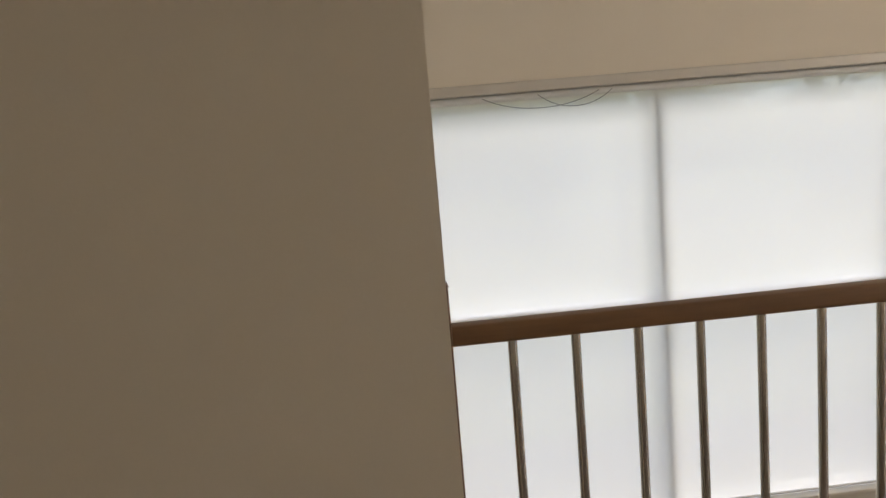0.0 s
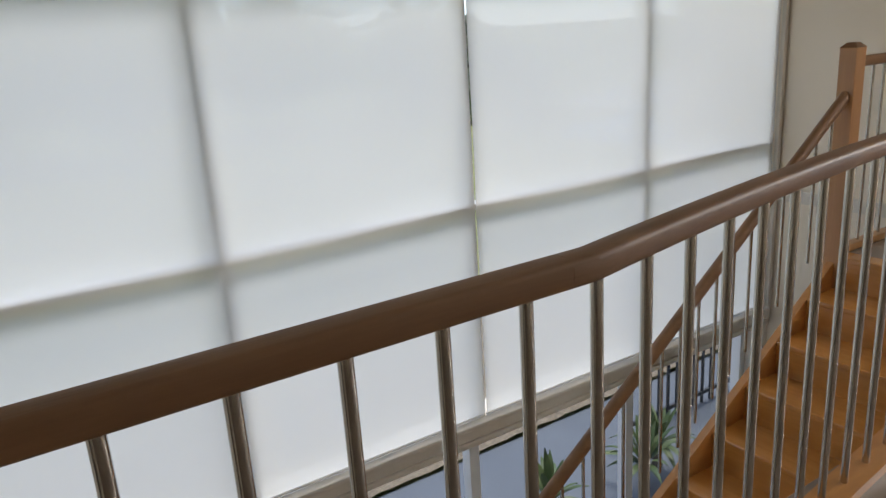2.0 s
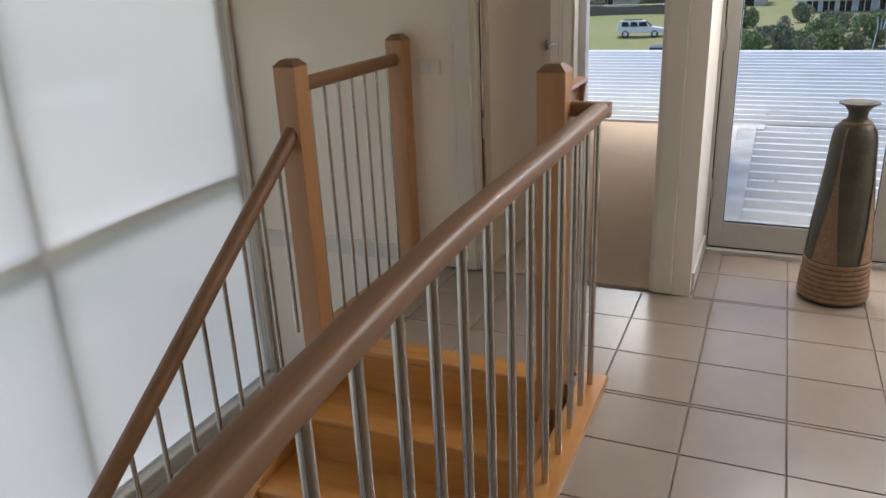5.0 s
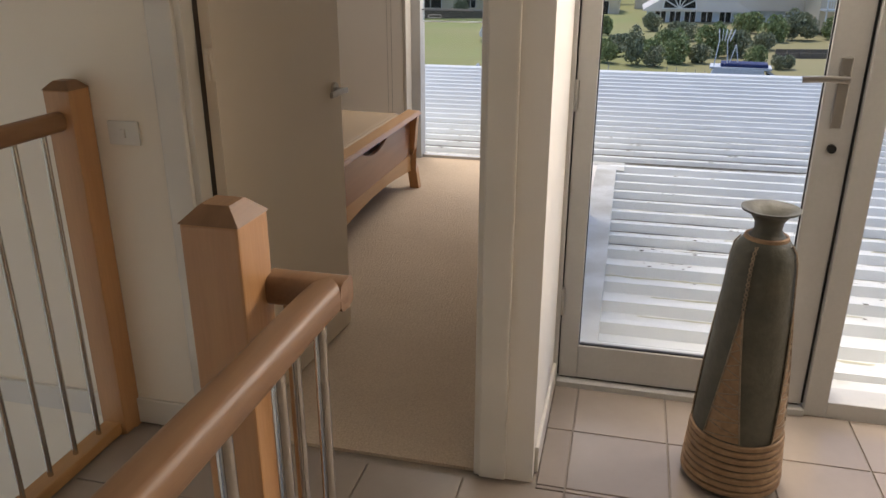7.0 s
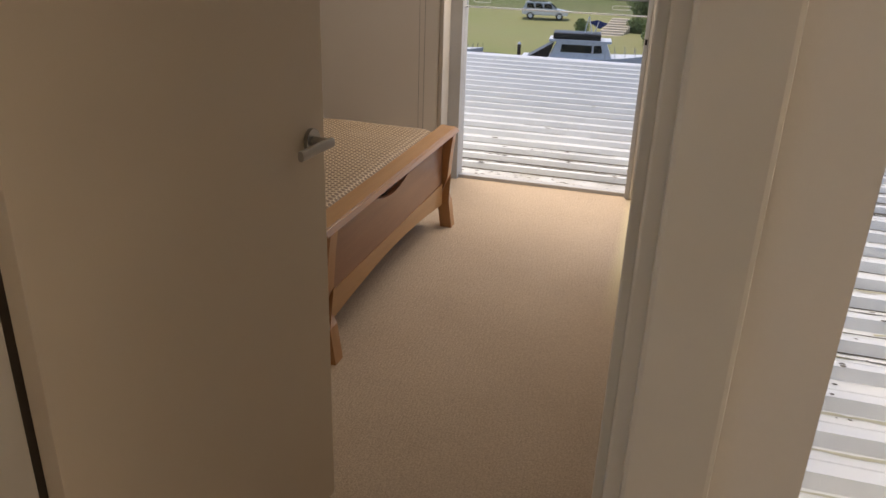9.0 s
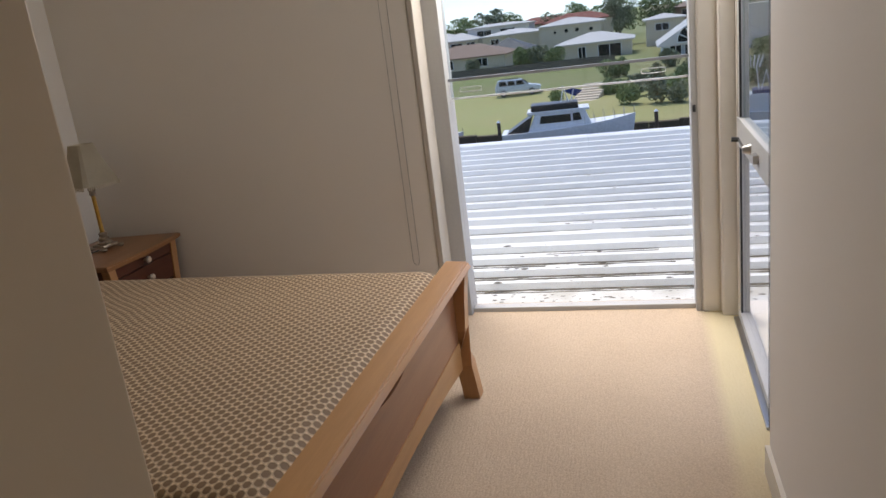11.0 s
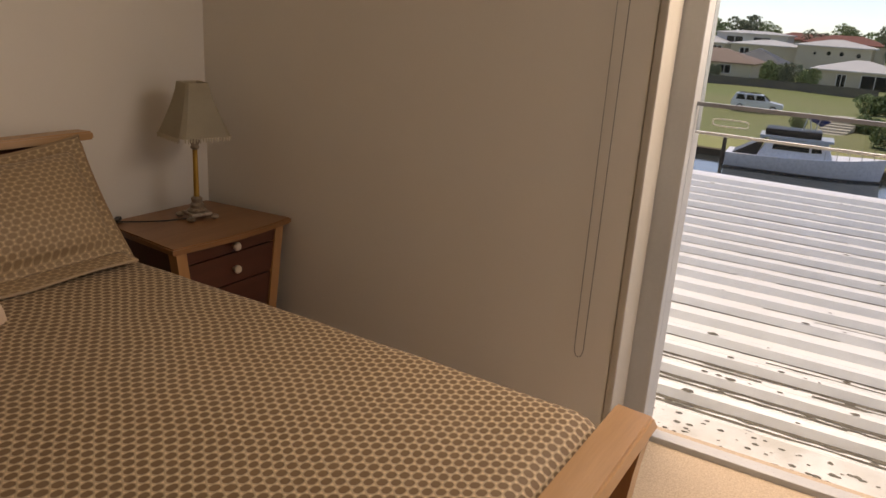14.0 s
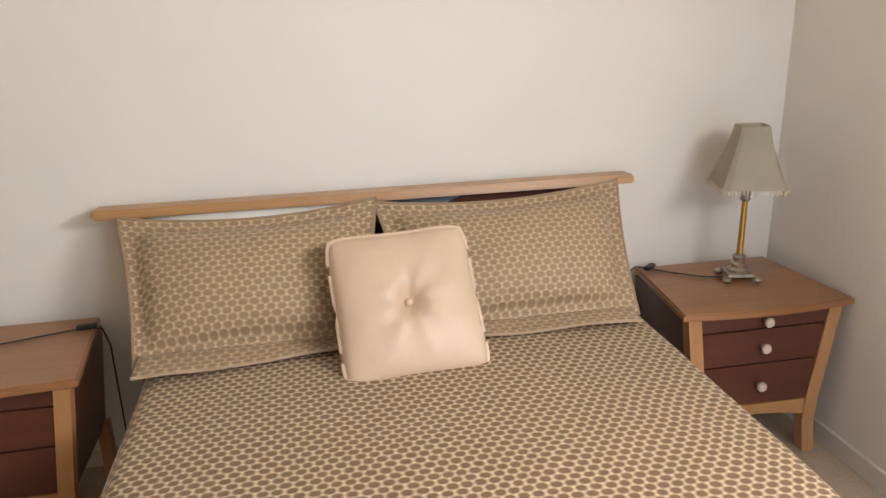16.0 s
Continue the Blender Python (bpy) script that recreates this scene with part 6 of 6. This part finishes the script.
house("cream house with round porthole windows", 140, 12.1, 10.6, 10, 5.2, 1.0, M_RENDER_CREAM, M_ROOF_WHITE, (), rounds=((0.6, 4.1, 0.32), (-1.2, 4.1, 0.32), (-3.6, 4.0, 0.32), (2.6, 4.0, 0.22)))
house("white garage wing with a pale hipped roof", 120, 7.0, 10.6, 10, 2.5, 1.3, M_RENDER_CREAM, M_ROOF_WHITE, ((-2.2, 0.1, 3.2, 1.9), (1.8, 0.3, 1.0, 1.6)))
house("house with a red tiled roof among the trees", 168, 13, 14, 10, 5.4, 1.5, M_RENDER_CREAM, M_ROOF_RED, ())
house("cream two-storey house behind the gabled one", 135, -3.5, 6, 8, 4.4, 0.7, M_RENDER_CREAM, M_ROOF_WHITE, ((0.5, 2.6, 2.0, 1.0),))
house("brown two-storey house by the tall trees", 160, -6.5, 10, 8, 5.6, 0.8, M_ROOF_TAN, M_ROOF_TAN, ((2, 4.0, 2.4, 1.1), (-2, 4.0, 2.4, 1.1)))
for k, (x, y, w, h, rm) in enumerate([(170, 45, 12, 4.6, M_ROOF_WHITE), (160, 37, 9, 4.2, M_ROOF_WHITE), (175, 52, 12, 4.6, M_ROOF_TAN), (150, 42, 9, 2.6, M_ROOF_TAN), (185, 22, 14, 5.5, M_ROOF_RED), (130, 44, 12, 2.6, M_ROOF_TAN)]):
    house("distant house among the trees", x, y, w, 9, h, 1.4, M_RENDER_CREAM, rm, ((0, h - 1.7, 2.4, 1.1), (-3, h - 1.7, 1.6, 1.1)))
# gabled pale blue house with a fan light
gh = house("pale blue weatherboard house with a wide white gable", 105, -8.0, 11.4, 12, 1.9, 3.9, M_RENDER_BLUE, M_ROOF_WHITE,
           ((4.2, 0.2, 1.3, 1.5), (2.4, 0.2, 1.3, 1.5), (0.6, 0.2, 1.3, 1.5), (-1.4, 0.2, 1.3, 1.5), (-3.6, 0.2, 1.3, 1.5)), over=0.7, kind="gable", base=-5.8)
b = B()
poly(b, [(103.6, -8.0, -0.12), (110.5, -8.0, -0.12), (117.0, -8.0, -3.9), (104.6, -8.0, -3.9)], (0, -15.0, 0))
part("main_roof", b, M_ROOF_WHITE, gh, "long pale roof beside the gable")
part("side_wall", box(B(), 105.6, -22.6, -5.8, 116, -13.7, -3.9), M_RENDER_BLUE, gh)
b = B()
arc = [(104.2, -6.0 + 2.0 * math.cos(math.pi * i / 14), -3.75 + 2.1 * math.sin(math.pi * i / 14) ** 0.8) for i in range(15)]
poly(b, arc, (0.06, 0, 0))
fl = part("fan_window", b, M_BOATGLASS, gh, "dark fan-shaped gable window")
b = B()
for i in range(1, 6):
    a = math.pi * i / 6
    cyl(b, (104.17, -6.0, -3.72), (104.17, -6.0 + 2.0 * math.cos(a), -3.75 + 2.05 * math.sin(a)), 0.07, n=6)
for i in range(14):
    cyl(b, arc[i], arc[i + 1], 0.09, n=6)
cyl(b, (104.17, -8.1, -3.75), (104.17, -3.9, -3.75), 0.10, n=6)
part("frame", b, M_WHITE, fl)
vh = house("two-storey house with a white-railed verandah", 96, -27, 13, 10, 5.4, 1.6, M_RENDER_CREAM, M_ROOF_TAN, ((3, 0.6, 2, 1.6), (-3, 0.6, 2, 1.6), (2, 3.2, 2, 1.5)), over=1.2, base=-5.6)
b = B()
box(b, 93.6, -33.5, -3.3, 96, -20.5, -3.1)
for k in range(6):
    y = -33.3 + 2.5 * k
    box(b, 93.6, y, -5.6, 93.75, y + 0.15, -0.2)
for k in range(50):
    y = -33.3 + 0.25 * k
    box(b, 93.66, y, -3.1, 93.7, y + 0.05, -2.2)
box(b, 93.6, -33.4, -2.2, 93.75, -20.6, -2.1)
part("verandah", b, M_WHITE, vh, "white timber verandah rails")

# fence on top of the lawn, steps and low garden walls
pf = thing("paling_fence", "grey weathered paling fence along the lawn", "fence", "", (105, 18, -5.5))
palem = mesh_of("paling", box(B(), 104.96, 0, -5.6, 105.0, 0.19, -4.35), M_FENCE)
for k in range(200):
    shared("paling", palem, pf, Matrix.Translation((0, 3.6 + 0.2 * k, 0.04 * math.sin(k * 1.7))))
part("fence_rail", box(B(), 105.0, 3.6, -4.8, 105.06, 43.6, -4.7), M_FENCE, pf)
st = thing("garden_steps", "pale concrete garden steps up the bank", "steps", "", (73, 5.2, -6.2))
for k in range(8):
    part("step", box(B(), 71 + 0.75 * k, 4.2 - 0.12 * k, -6.9, 71.8 + 0.75 * k, 6.4 - 0.12 * k, -6.12 + 0.14 * k, 0.02), M_RENDER_CREAM, st)
for k, (x, y, L) in enumerate(((75, -17.5, 9), (78, -18.5, 10), (72, -21, 7))):
    z = ground_z(x, y)
    rw = thing("garden_wall", "low timber retaining wall on the far bank", "retaining wall", "garden walls", (x, y, z))
    for j in range(int(L)):
        part("sleeper", box(B(), x, y - L / 2 + j, z - 0.3, x + 0.2, y - L / 2 + j + 0.97, z + 0.55 - 0.02 * j, 0.02), M_FENCE, rw)
for k, (x, y) in enumerate(((57.3, 9.8), (56.2, 15.0), (56.2, -0.5))):
    pile = thing("mooring_pile", "timber mooring pile in the canal", "mooring pile", "mooring piles", (x - 3, y, -8))
    part("post", cyl(B(), (x - 3, y, -8.2), (x - 3, y, -5.2), 0.14, 0.12, 10), M_BARK, pile, "", True)
    part("cap", cyl(B(), (x - 3, y, -5.2), (x - 3, y, -5.05), 0.15, 0.05, 10), M_HULL, pile)
# slack cables outside the stairwell
cab = thing("power_pole", "power pole with slack cables outside the stairwell", "power pole", "", (0.9, 8.0, -2.8))
part("pole", cyl(B(), (0.75, 7.9, -2.85), (0.75, 7.9, 2.6), 0.09, 0.07, 10), M_BARK, cab)
for dx, sag in ((0.0, 0.30), (0.55, 0.24)):
    b = B()
    sweep(b, [(-3.3 + dx + (4.05 - dx) * i / 12, 6.1 + 0.15 * i, 2.05 - sag * 4 * (i / 12) * (1 - i / 12)) for i in range(13)], oval(0.02, 0.02, 6))
    part("wire", b, M_IRON, cab)

# ---- floor tiles, last ----
TS, GAP = 0.30, 0.005

rects = [(-4.6, -2.6, -2.4, -0.925), (-2.4, -2.6, -0.9, -0.33), (-0.9, -2.6, -0.3, -0.27), (-0.3, -2.6, 2.1, -0.15), (2.1, -2.6, 3.0, 0.97), (3.0, -2.6, 3.61, -0.372)]
full = mesh_of("tile", box(B(), GAP / 2, GAP / 2, -0.010, TS - GAP / 2, TS - GAP / 2, 0.0, 0.0015, 1), M_TILE)
count = 0
for x0, y0, x1, y1 in rects:
    for i in range(-26, 4):
        for j in range(-8, 6):
            ax, ay = 3.018 + i * TS, -0.758 + j * TS
            a0, a1, c0, c1 = max(ax, x0), min(ax + TS, x1), max(ay, y0), min(ay + TS, y1)
            if a1 - a0 < 0.015 or c1 - c0 < 0.015:
                continue
            if a1 - a0 > TS - 1e-4 and c1 - c0 > TS - 1e-4:
                shared("tile", full, floor, Matrix.Translation((ax, ay, 0)))
            else:
                g = GAP / 2
                part("tile", box(B(), a0 + g, c0 + g, -0.010, a1 - g, c1 - g, 0.0, 0.0015, 1), M_TILE, floor)
